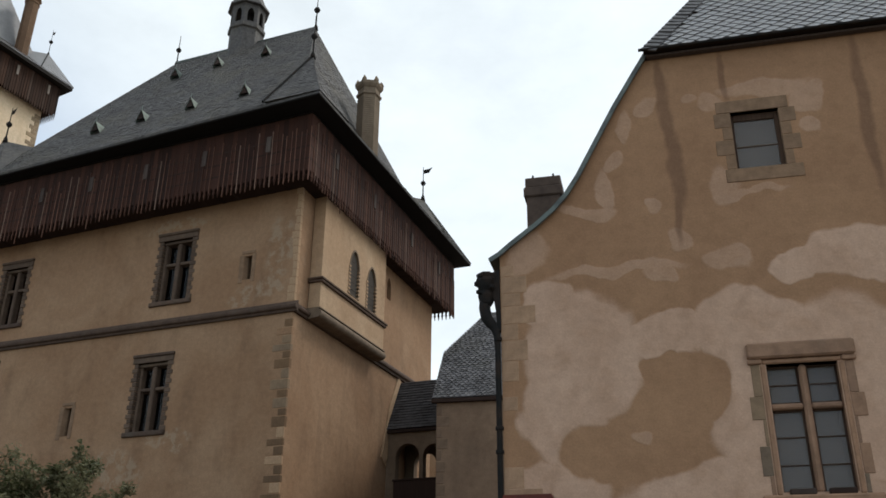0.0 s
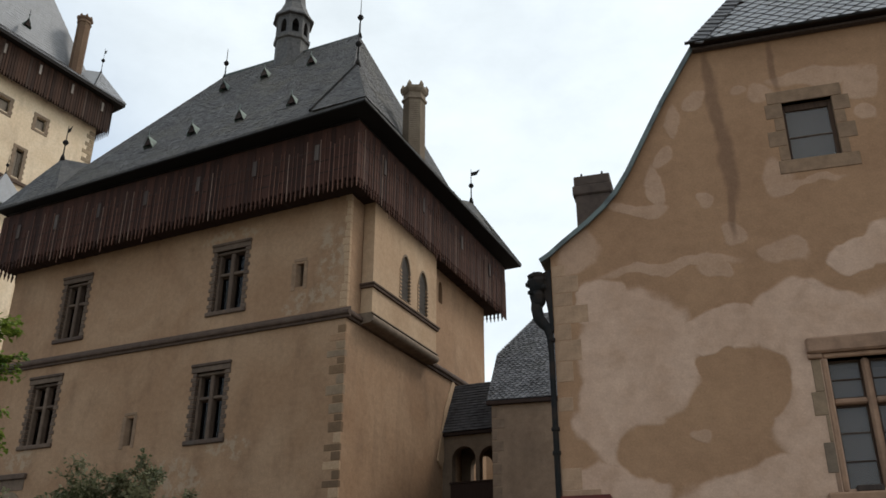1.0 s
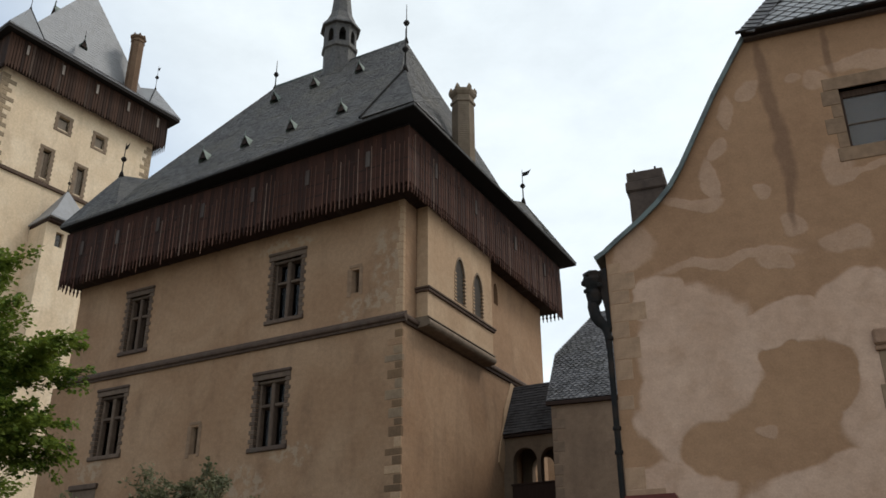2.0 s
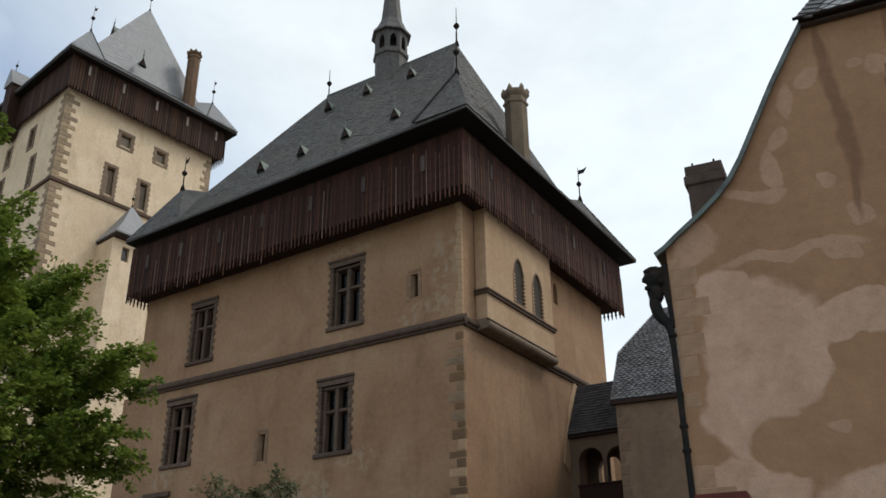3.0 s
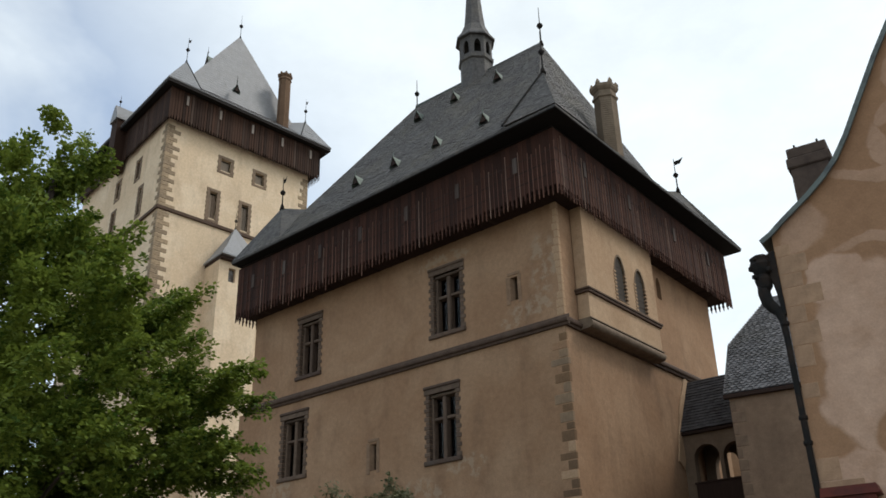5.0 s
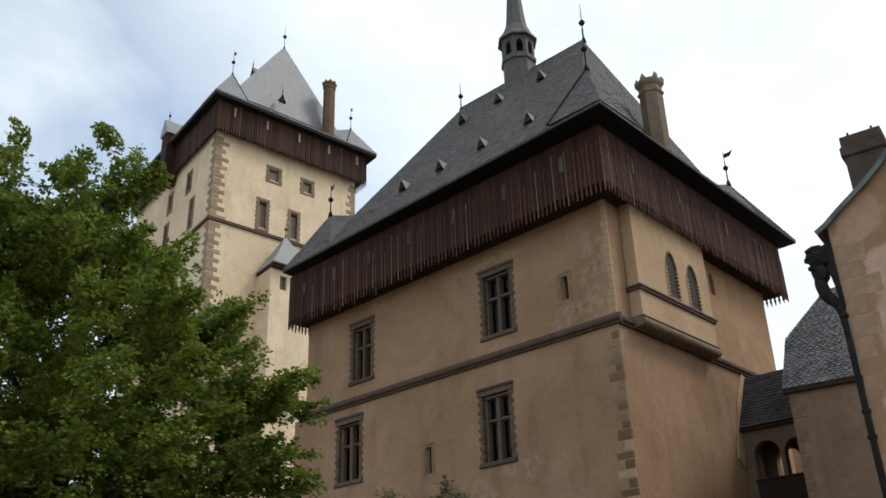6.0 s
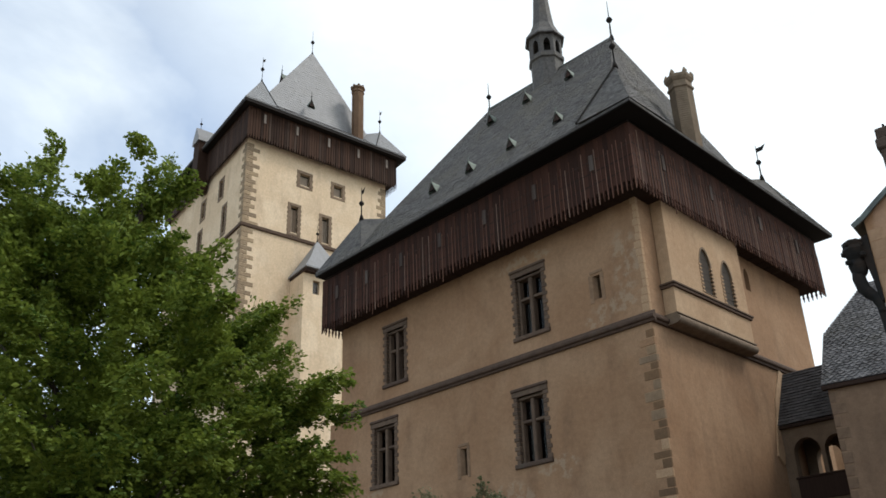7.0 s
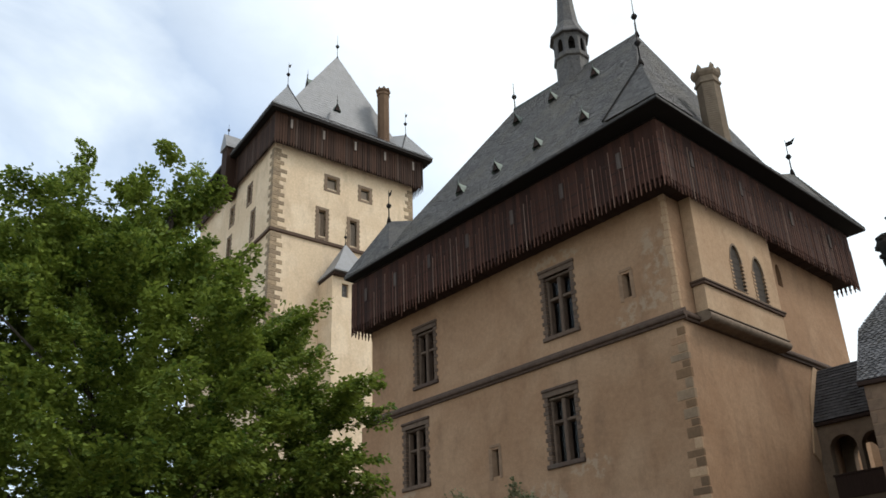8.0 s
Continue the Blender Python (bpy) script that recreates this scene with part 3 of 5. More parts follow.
def cross_window(parent, F, u0, u1, z0, z1, label):
    """A stone cross window with a moulded head, set in a surround of toothed stones."""
    c = (u0 + u1) / 2
    win = part("window", boxed(u0 - 0.22, u1 + 0.22, -0.05, 0.5, z1, z1 + 0.20, bevel=0.015), M_JAMB, parent, label, F)
    part("hood", boxed(u0 - 0.24, u1 + 0.24, -0.10, 0.2, z1 + 0.203, z1 + 0.33, bevel=0.03), M_DARKSTONE, win, "", F)
    part("lintel", boxed(u0, u1, 0.07, 0.45, z1 - 0.12, z1 - 0.002, bevel=0.03), M_JAMB, win, "", F)
    part("sill", boxed(u0 - 0.24, u1 + 0.24, -0.09, 0.5, z0 - 0.17, z0, bevel=0.025), M_DARKSTONE, win, "", F)
    part("mullion", boxed(c - 0.09, c + 0.09, 0.10, 0.40, z0, z1 - 0.122, bevel=0.035), M_JAMB, win, "", F)
    part("inner_jamb", boxed(u0 + 0.02, u0 + 0.13, 0.12, 0.45, z0, z1 - 0.122, bevel=0.03), M_JAMB, win, "", F)
    part("inner_jamb", boxed(u1 - 0.13, u1 - 0.02, 0.12, 0.45, z0, z1 - 0.122, bevel=0.03), M_JAMB, win, "", F)
    zt = z0 + (z1 - z0) * 0.62
    for a, b in ((u0 + 0.132, c - 0.092), (c + 0.092, u1 - 0.132)):
        part("transom", boxed(a, b, 0.14, 0.38, zt - 0.06, zt + 0.06, bevel=0.025), M_JAMB, win, "", F)
        for za, zb in ((z0, zt - 0.062), (zt + 0.062, z1 - 0.122)):
            bm = bmesh.new()
            for q in ((a, a + 0.04, za, zb), (b - 0.04, b, za, zb), (a + 0.04, b - 0.04, za, za + 0.04), (a + 0.04, b - 0.04, zb - 0.04, zb)):
                box(bm, q[0], q[1], 0.32, 0.37, q[2], q[3])
            casement = part("casement", bm, M_WOODFRAME, win, "dark wooden casement", F)
            part("pane", boxed(a + 0.04, b - 0.04, 0.340, 0.348, za + 0.04, zb - 0.04), M_GLASS_OLD, casement, "", F).visible_shadow = False
    n = int((z1 - z0) / 0.158)
    for i in range(n):
        for side in (0, 1):
            me = JAMB_LONG if (i + side) % 2 else JAMB_SHORT
            wd = 0.25 if me is JAMB_LONG else 0.175
            piece("stone", me, F @ tr((u0 - wd + 0.02) if side == 0 else u1 - 0.02, 0, z0 + i * (z1 - z0) / n) @ Matrix.Diagonal((1, 1, (z1 - z0) / n / 0.158, 1)), win)
    return win


for o in UP_W:
    cross_window(wall_s, F_P, *o, "tall dark window with stone cross and toothed surround")
for o in LOW_W:
    cross_window(wall_s, F_P, *o, "tall dark window with stone cross and toothed surround")


def slit(parent, F, u0, u1, z0, z1, mat=M_GREYSTONE):
    bm = bmesh.new()
    box(bm, u0 - 0.18, u0, -0.02, 0.4, z0 - 0.12, z1 + 0.05, 0.01)
    box(bm, u1, u1 + 0.16, -0.02, 0.4, z0 - 0.1, z1 + 0.08, 0.01)
    box(bm, u0 - 0.1, u1 + 0.12, -0.03, 0.4, z1 + 0.082, z1 + 0.2, 0.01)
    s = part("slit_window", bm, mat, parent, "narrow slit window in a stone frame", F)
    c = u0 + (u1 - u0) * 0.3
    bm = boxed(u0, c, -0.015, 0.4, z0, z1)
    for v in bm.verts:
        if v.co.x > u0 + 0.01 and v.co.y < 0.1:
            v.co.y = 0.15
    part("splay", bm, mat, s, "", F)
    part("pane", boxed(c, u1, 0.36, 0.368, z0, z1), M_GLASS_OLD, s, "", F)


for o in SLITS:
    slit(wall_s, F_P, *o)
bm = wall_mesh(round_arch(LOW_ARCH[0] - 0.25, LOW_ARCH[1] + 0.25, LOW_ARCH[2], LOW_ARCH[3] + 0.25), [[(u, z + (0.01 if z == LOW_ARCH[2] else 0)) for u, z in round_arch(*LOW_ARCH)]], 0.4)
bmesh.ops.translate(bm, verts=bm.verts, vec=(0, -0.03, 0))
arch = part("window", bm, M_STONE, wall_s, "round-headed window with a pale stone surround", F_P)
part("pane", boxed(LOW_ARCH[0] - 0.05, LOW_ARCH[1] + 0.05, 0.42, 0.428, LOW_ARCH[2], LOW_ARCH[3] + 0.05), M_GLASS_OLD, arch, "", F_P)

part("hood", boxed(LOW_ARCH[0] - 0.35, LOW_ARCH[1] + 0.3, -0.12, 0.1, 8.0, 8.22, bevel=0.03), M_DARKSTONE, arch, "dark moulded hood", F_P)
part("tympanum", boxed(LOW_ARCH[0] - 0.25, LOW_ARCH[1] + 0.22, -0.02, 0.1, 7.57, 7.997, bevel=0.01), M_JAMB, arch, "", F_P)

# the chapel bay on the side wall
F_BAY = F_PE @ tr(0, -0.5, 0)
bm = wall_mesh([(0.92, 12.95), (6.3, 12.95), (6.3, 17.6), (0.92, 17.6)], [lancet(*o) for o in LANCETS], 0.47)
bay = part("bay", bm, M_BAY, palace, "pale plastered projecting bay with two lancets", F_BAY)
bm = bmesh.new()
for (u0, u1, y0, y1, z0, z1) in ((0.8, 6.42, -0.13, 0.5, 14.02, 14.10), (0.84, 6.38, -0.09, 0.5, 13.92, 14.018)):
    box(bm, u0, u1, y0, y1, z0, z1, 0.015)
part("sill_moulding", bm, M_STRING, bay, "dark moulded stone sill band", F_BAY)
bm = bmesh.new()
prof = [(0.5, 12.95), (-0.06, 12.95), (-0.07, 12.91)] + [(0.06 + 0.17 * math.cos(a), 12.735 + 0.165 * math.sin(a)) for a in (math.radians(100 + 17 * i) for i in range(11))] + [(0.14, 12.56), (0.5, 12.54)]
ends = [[bm.verts.new((u, y, z)) for y, z in prof] for u in (0.86, 6.36)]
bm.faces.new(ends[0])
bm.faces.new(ends[1][::-1])
for i in range(len(prof)):
    k = (i + 1) % len(prof)
    bm.faces.new((ends[0][i], ends[1][i], ends[1][k], ends[0][k]))
part("base_moulding", bm, M_STONE, bay, "rolled stone moulding under the bay", F_BAY)
TOOTH = piece_mesh("stone", boxed(-0.09, 0.09, -0.03, 0.3, 0.006, 0.085, bevel=0.01), M_BAY)
for u0, u1, z0, z1 in LANCETS:
    w = u1 - u0
    bm = wall_mesh(lancet(u0 - 0.06, u1 + 0.06, z0 - 0.02, z1 + 0.09), [lancet(u0, u1, z0 + 0.01, z1)], 0.1)
    bmesh.ops.translate(bm, verts=bm.verts, vec=(0, -0.02, 0))
    lw = part("lancet_window", bm, M_STONE, bay, "pointed lancet window with a toothed stone edge", F_BAY)
    bm = bmesh.new()
    prism(bm, lancet(u0 + 0.01, u1 - 0.01, z0 + 0.01, z1 - 0.01), 0.06, 0.068)
    part("pane", bm, M_LEADED, lw, "leaded glass", F_BAY)
    bm = bmesh.new()
    for i in range(1, 6):
        z = z0 + i * (z1 - z0) / 6.5
        box(bm, u0 + 0.06, u1 - 0.06, 0.049, 0.057, z - 0.006, z + 0.006)
    part("glazing_bar", bm, M_LEADED, lw, "", F_BAY)
    n = int((z1 - w * 0.7 - z0) / 0.155)
    for i in range(n):
        for x in (u0 - 0.03, u1 + 0.03):
            piece("stone", TOOTH, F_BAY @ tr(x, 0, z0 + i * 0.155), lw)
sl = bmesh.new()
prism(sl, lancet(7.55, 7.95, 15.75, 16.75), 0.3, 0.308)
part("pane", sl, M_GLASS_OLD, wall_e, "", F_PE)

# timber gallery: how far it stands out on the front, the side and the west end
OS, OG, OW, ON = 1.02, 0.78, 0.25, 0.92


def sag(x, y):
    """The old timber has settled away from the front corner, which stands highest."""
    return 0.30 * max(0.0, min(1.0, 1 + (x - 1) / 19)) * max(0.0, min(1.0, 1 - (y + 1) / 15))


def skew(x, y):
    """The front eaves draw in towards the west end."""
    return 0.45 * max(0.0, min(1.0, (1.55 - x) / 18.97)) if y < -1.4 else 0.0


def warp(bm, top=1e9):
    for v in bm.verts:
        v.co.y += skew(v.co.x, v.co.y)
        v.co.z += sag(v.co.x, v.co.y) * max(0.0, min(1.0, (top - v.co.z) / 10.0))
    return bm


Z_TIP, Z_G0, Z_G1 = 16.78, 17.1, 19.5
gal = bmesh.new()
box(gal, -W_ - OW + 0.06, OG - 0.06, -OS + 0.06, D_ + ON - 0.06, Z_G0 + 0.02, Z_G1 - 0.05)
warp(gal)
gallery = part("gallery", gal, M_BEAM, palace, "dark weathered timber gallery with hanging boards", F_P)
JOIST = piece_mesh("joist", boxed(-0.08, 0.08, -0.98, 0.02, -0.07, 0.018, bevel=0.01), M_BEAM)
for i in range(25):
    x = -W_ + 0.4 + i * 0.70
    piece("joist", JOIST, F_P @ tr(x, 0, Z_G0 + 0.075 + sag(x, -OS)), gallery)
for i in range(18):
    y = 0.43 + i * 0.70
    piece("joist", JOIST, F_P @ tr(0, y, Z_G0 + 0.075 + sag(OG, y)) @ rz(90) @ Matrix.Diagonal((1, 0.62, 1, 1)), gallery)
for z in (17.62, 18.12, 18.62):
    part("rail", warp(boxed(-W_ - OW - 0.045, OG + 0.045, -OS - 0.045, -OS - 0.037, z, z + 0.05)), M_BEAM, gallery, "", F_P)
    part("rail", warp(boxed(OG + 0.037, OG + 0.045, -OS - 0.03, D_ + ON, z, z + 0.05)), M_BEAM, gallery, "", F_P)
rnd = random.Random(4)
PITCH = 0.2
BOARDS = [piece_mesh("board", board_mesh(PITCH, Z_G1 - Z_TIP, d), M_BOARD) for d in (-0.02, 0.0, 0.03)]
STRIP = piece_mesh("batten", prism(bmesh.new(), [(0, 0), (0.017, 0.07), (0.015, 0.14), (0.015, 2.35), (-0.015, 2.35), (-0.015, 0.14), (-0.017, 0.07)], -0.062, -0.032), M_BATTEN)


def hang_board(m, i):
    """One board, and the thin strip over its joint."""
    p = F_P.inverted() @ m.translation
    z = Z_TIP + sag(p.x, p.y)
    piece("board", rnd.choice(BOARDS), m @ tr(0, rnd.uniform(-0.012, 0.0), z), gallery)
    if rnd.random() < 0.9:
        short = rnd.choice((0.72, 0.86, 0.9, 0.95, 1.0))
        low = rnd.choice((-0.05, -0.02, 0.0, 0.0, 0.2)) if rnd.random() < 0.93 else -0.22
        piece("batten", STRIP, m @ tr(PITCH / 2 + rnd.uniform(-0.012, 0.012), 0, z + low) @ Matrix.Rotation(rnd.uniform(-0.012, 0.012), 4, "Y") @ Matrix.Diagonal((rnd.uniform(0.6, 1.15), 1, short, 1)), gallery)


n = int((W_ + OW + OG) / PITCH)
for i in range(n + 1):
    hang_board(F_P @ tr(OG - 0.06 - i * PITCH, -OS, 0), i)
n = int((D_ + ON + OS) / PITCH)
for i in range(n):
    hang_board(F_P @ tr(OG, -OS + 0.1 + i * PITCH, 0) @ rz(90), i)
for i in range(9):
    hang_board(F_P @ tr(OG - 0.1 - i * PITCH, D_ + ON, 0) @ rz(180), i)
    hang_board(F_P @ tr(-W_ - OW, -OS + 0.12 + i * PITCH, 0) @ rz(-90), i)
HATCH = piece_mesh("hatch", boxed(-0.095, 0.095, -0.085, -0.04, 0, 0.66, bevel=0.008), M_HATCH)
for u in (-0.95, -3.75, -6.45, -9.1, -11.6, -14.0, -16.2):
    piece("hatch", HATCH, F_P @ tr(u, -OS, 18.22 + sag(u, -OS)), gallery)
for v in (0.95, 4.3, 8.2, 11.5):
    piece("hatch", HATCH, F_P @ tr(OG, v, 18.22 + sag(OG, v)) @ rz(90), gallery)

# roof
OE, ZE = 1.55, 19.74
EAVE = (-W_ - 0.32, OE, -1.95, D_ + 1.35)
roof, face, A, K, RA, RB = hip_roof(palace, F_P, False, EAVE, ZE, 1.95, 21.62, (-12.25, -3.93, 6.35), 30.32, M_SLATE, 0.22, 0.16, 7, "steep dark slate hipped roof", warp, 2.6)
face(A[0], A[1], K[1], K[0], 11)
face(K[0], K[1], RB, RA, 12)
face(A[1], A[2], K[2], K[1], 13)
face(K[1], K[2], RB, RB, 14)
face(A[2], A[3], K[3], K[2], 15)
face(K[2], K[3], RA, RB, 16)
face(A[3], A[0], K[0], K[3], 17)
face(K[3], K[0], RA, RA, 18)
for (x, y), sx, sy, size, into, za, tall, vane in (((EAVE[1], EAVE[2]), -1, 1, 2.35, (1.62, 2.0), 23.0, 2.0, 0), ((EAVE[0], EAVE[2] + 0.45), 1, 1, 3.5, (1.7, 1.5), 22.68, 1.75, 0.35),
                                         ((EAVE[1], EAVE[3]), -1, -1, 3.5, (1.9, 1.9), 22.85, 1.85, 0.85)):
    cr, ap = pavilion(roof, F_P, False, (x, y), sx, sy, size, into, ZE + sag(x, y), za + sag(x, y), 3.3, M_SLATE, 21, sx < 0 < sy)
    finial(roof, F_P @ tr(*ap), tall, 0.14, vane)
# eaves undersides, with their deep shade put into the colour
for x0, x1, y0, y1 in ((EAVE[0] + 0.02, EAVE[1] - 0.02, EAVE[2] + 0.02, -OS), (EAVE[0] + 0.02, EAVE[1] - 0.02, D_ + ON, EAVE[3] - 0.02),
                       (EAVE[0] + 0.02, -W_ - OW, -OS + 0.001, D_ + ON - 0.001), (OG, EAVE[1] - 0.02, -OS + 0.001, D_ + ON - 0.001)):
    part("soffit", warp(boxed(x0, x1, y0, y1, ZE - 0.12, ZE - 0.075)), M_SHADE_TIMBER, roof, "timber eaves boards coloured near black for shade", F_P)
part("ridge_cap", lathe(bmesh.new(), [(0.10, -12.25), (0.10, -3.93)], 8), M_LEAD, roof, "", F_P @ tr(0, 6.35, 30.32) @ Matrix.Rotation(radians(90), 4, "Y"))
finial(roof, F_P @ tr(-3.9, 6.35, 30.32), 2.3, 0.17, 0)
finial(roof, F_P @ tr(-12.28, 6.35, 30.25), 1.85, 0.15, 0)


def small_dormer(parent, F, x, y, z, s, bake=False):
    """A tiny triangular roof vent with copper cheeks."""
    bm = bmesh.new()
    d = 1.0 * s
    p = [(-0.34 * s, 0, 0), (0.34 * s, 0, 0), (0, -0.02, 0.72 * s), (0, d, 0.72 * s)]
    a, b, c, e = (bm.verts.new(q) for q in p)
    f, g = bm.verts.new((-0.34 * s, d * 0.15, -0.1)), bm.verts.new((0.34 * s, d * 0.15, -0.1))
    for q in ((a, e, c), (b, c, e), (a, f, e), (b, e, g), (f, g, e)):
        bm.faces.new(q)
    at = F @ tr(x, y, z)
    ob = part("dormer", bm, M_COPPER, parent, "tiny triangular dormer with green copper edges", at, bake)
    # no hole is cut: a dark plate stands for the shaded opening
    part("opening", prism(bmesh.new(), [(-0.24 * s, 0.05), (0.24 * s, 0.05), (0, 0.56 * s)], -0.01, 0.03), M_BEAM, ob, "", at, bake)
    part("spike", tube(bmesh.new(), [(0, 0.02, 0.66 * s), (0, 0.02, 1.05 * s)], [0.035 * s, 0.012 * s], 6), M_COPPER, ob, "", at, bake)
    return ob


def roof_y(z):
    return EAVE[2] + 1.95 + (z - 21.62) / (30.32 - 21.62) * (6.35 - EAVE[2] - 1.95)


for x, z in ((-10.85, 22.3), (-8.5, 22.4), (-6.05, 22.5), (-3.45, 22.58), (-10.3, 27.5), (-7.95, 27.68), (-5.15, 27.5)):
    small_dormer(roof, F_P, x, roof_y(z) - 0.25, z, 0.72)

# ridge turret
SX, SY = -8.05, 6.35
TURN = math.pi / 8
spire = part("ridge_turret", lathe(bmesh.new(), [(0.87, 28.2), (0.87, 30.95), (0.97, 31.02), (0.98, 31.2), (0.85, 31.24)], 8, (SX, SY, 0), TURN), M_SLATE, roof, "slender eight-sided slate turret", F_P)
bm = wall_mesh(rect(-0.345, 0.345, 0, 1.1), [lancet(-0.18, 0.18, 0.12, 0.95)], 0.08)
SIDE = piece_mesh("lantern_side", bm, M_SLATE)
for i in range(8):
    piece("lantern_side", SIDE, F_P @ tr(SX, SY, 31.24) @ rz(i * 45) @ tr(0, -0.83, 0), spire)
# added near-black core: the shade seen through the lantern's arches
part("lantern_core", lathe(bmesh.new(), [(0.42, 31.15), (0.42, 32.5)], 8, (SX, SY, 0)), M_SHADE_TIMBER, spire, "", F_P)
part("lantern_head", lathe(bmesh.new(), [(0.88, 32.2), (0.92, 32.42), (1.1, 32.44), (1.1, 32.52), (0.82, 32.95), (0.6, 33.5), (0.5, 34.4), (0.29, 37.0), (0.04, 41.0)], 8, (SX, SY, 0), TURN), M_SLATE, spire, "needle spire of dark slate", F_P)
finial(spire, F_P @ tr(SX, SY, 40.9), 2.0, 0.16)


def chimney(parent, F, x, y, z0, z1, r, mat, sides, label, cap_mat=None, bake=False):
    """A facetted stack of thin brick courses with a stepped crown and a pinnacle on each corner."""
    prof, z = [], z0
    while z < z1 - 0.95:
        prof += [(r, z), (r, z + 0.085), (r * 0.972, z + 0.09), (r * 0.972, z + 0.105)]
        z += 0.11
    prof += [(r, z1 - 0.85), (r * 1.14, z1 - 0.80), (r * 1.14, z1 - 0.70), (r * 1.0, z1 - 0.66), (r * 1.0, z1 - 0.46), (r * 1.12, z1 - 0.40), (r * 1.26, z1 - 0.28), (r * 1.26, z1 - 0.14), (r * 0.8, z1 - 0.12), (r * 0.78, z1 - 0.5)]
    ch = part("chimney", lathe(bmesh.new(), prof, sides, (x, y, 0), math.pi / sides), mat, parent, label, F, bake)
    for i in range(sides):
        a = math.pi / sides + i * 2 * math.pi / sides
        bm = lathe(bmesh.new(), [(r * 0.27, 0), (r * 0.24, 0.1), (r * 0.1, 0.24), (0.01, 0.3)], 4)
        bm.transform(tr(x + r * 1.05 * math.cos(a), y + r * 1.05 * math.sin(a), z1 - 0.14))
        part("pinnacle", bm, cap_mat or mat, ch, "", F, bake)
    return ch


chimney(roof, F_P, -0.55, 6.0, 21.5, 25.95, 0.52, M_BRICK, 6, "tall octagonal plastered chimney with a spiked crown")
SNOW = piece_mesh("snow_hook", lathe(bmesh.new(), [(0.035, 0), (0.03, 0.16), (0.005, 0.22)], 5), M_COPPER)
for i in range(14):
    piece("snow_hook", SNOW, F_P @ tr(EAVE[1] - 0.35, 3.2 + i * 0.68, ZE + 0.3 + sag(1, 3.2 + i * 0.68)), roof)

# corner stones of the lower storey
rnd = random.Random(9)
z = 12.3
for k in range(32):
    h = rnd.uniform(0.24, 0.38)
    z -= h
    a, b = (rnd.uniform(0.5, 0.72), rnd.uniform(0.1, 0.16)) if k % 2 else (rnd.uniform(0.24, 0.42), rnd.uniform(0.06, 0.1))
    me = piece_mesh("stone", boxed(-a, 0.012, -0.012, b, 0.012, h - 0.012, bevel=0.016), M_BAY if k in (12, 15, 18) else rnd.choice((M_QUOIN, M_QUOIN, M_PALACE, M_STONE)))
    piece("stone", me, F_P @ tr(0, 0, z), wall_s)
for k in range(15):
    z = 12.95 + k * 0.3
    a = rnd.uniform(0.15, 0.3)
    me = piece_mesh("stone", boxed(-a, 0.012, -0.012, 0.14, 0.01, 0.29, bevel=0.01), M_BAY)
    piece("stone", me, F_P @ tr(0, 0, z), wall_s)

# ---- the near house with the curved gable ----
F_G = tr(-4.37, 13.82, 0) @ rz(8)
house = thing("gabled_house", (-1, 20, 0), "old house with curved gable and patched ochre plaster", "house")
MID = 6.0                        # the gable's axis
CURVE = [(-0.02, 8.06), (0.2, 8.24), (0.66, 8.58), (0.95, 8.83), (1.18, 9.08), (1.42, 9.45), (1.62, 9.82), (1.88, 10.3), (2.13, 10.76), (2.54, 11.44), (2.80, 11.86)]
RIGHT = [(2 * MID - u, z) for u, z in reversed(CURVE)]
SMALL, BIG = (4.12, 4.92, 9.3, 10.42), (4.12, 5.16, 3.9, 5.84)
SMALL2 = (7.16, 7.96, 9.3, 10.42)
bm = wall_mesh([(0, 0), (2 * MID, 0)] + RIGHT[::-1] + CURVE[::-1], [rect(*SMALL), rect(*SMALL2), rect(*BIG)], 0.7)
wall_g = part("wall", bm, M_GABLE, house, "patched ochre and grey-pink plaster gable wall", F_G)
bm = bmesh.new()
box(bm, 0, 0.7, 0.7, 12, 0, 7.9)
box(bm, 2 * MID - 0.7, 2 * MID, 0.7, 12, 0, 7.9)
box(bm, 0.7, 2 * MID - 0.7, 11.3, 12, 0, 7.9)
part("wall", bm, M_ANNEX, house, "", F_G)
bm = bmesh.new()
box(bm, 0.7, 2 * MID - 0.7, 0.7, 11.3, 7.6, 7.8)
part("floor_slab", bm, M_ROOM, house, "", F_G)
# unseen back gable, partitions and ceiling, added to keep sky out of the windows
part("wall", wall_mesh([(0.2, 7.9), (2 * MID - 0.2, 7.9)] + [(2 * MID - 2.8, 11.8), (MID + 0.5, 15.6), (MID - 0.5, 15.6), (2.8, 11.8)], [], 0.4), M_ANNEX, house, "", F_G @ tr(0, 11.5, 0))
part("unseen_partition", boxed(0.75, 2 * MID - 0.75, 4.6, 4.7, 0.02, 7.55), M_ROOM, house, "", F_G)
part("unseen_ceiling", boxed(1.9, 2 * MID - 1.9, 0.72, 4.6, 10.86, 10.98), M_ROOM, house, "", F_G)
part("unseen_partition", boxed(2.0, 2 * MID - 2.0, 4.4, 4.5, 7.82, 10.85), M_ROOM, house, "", F_G)

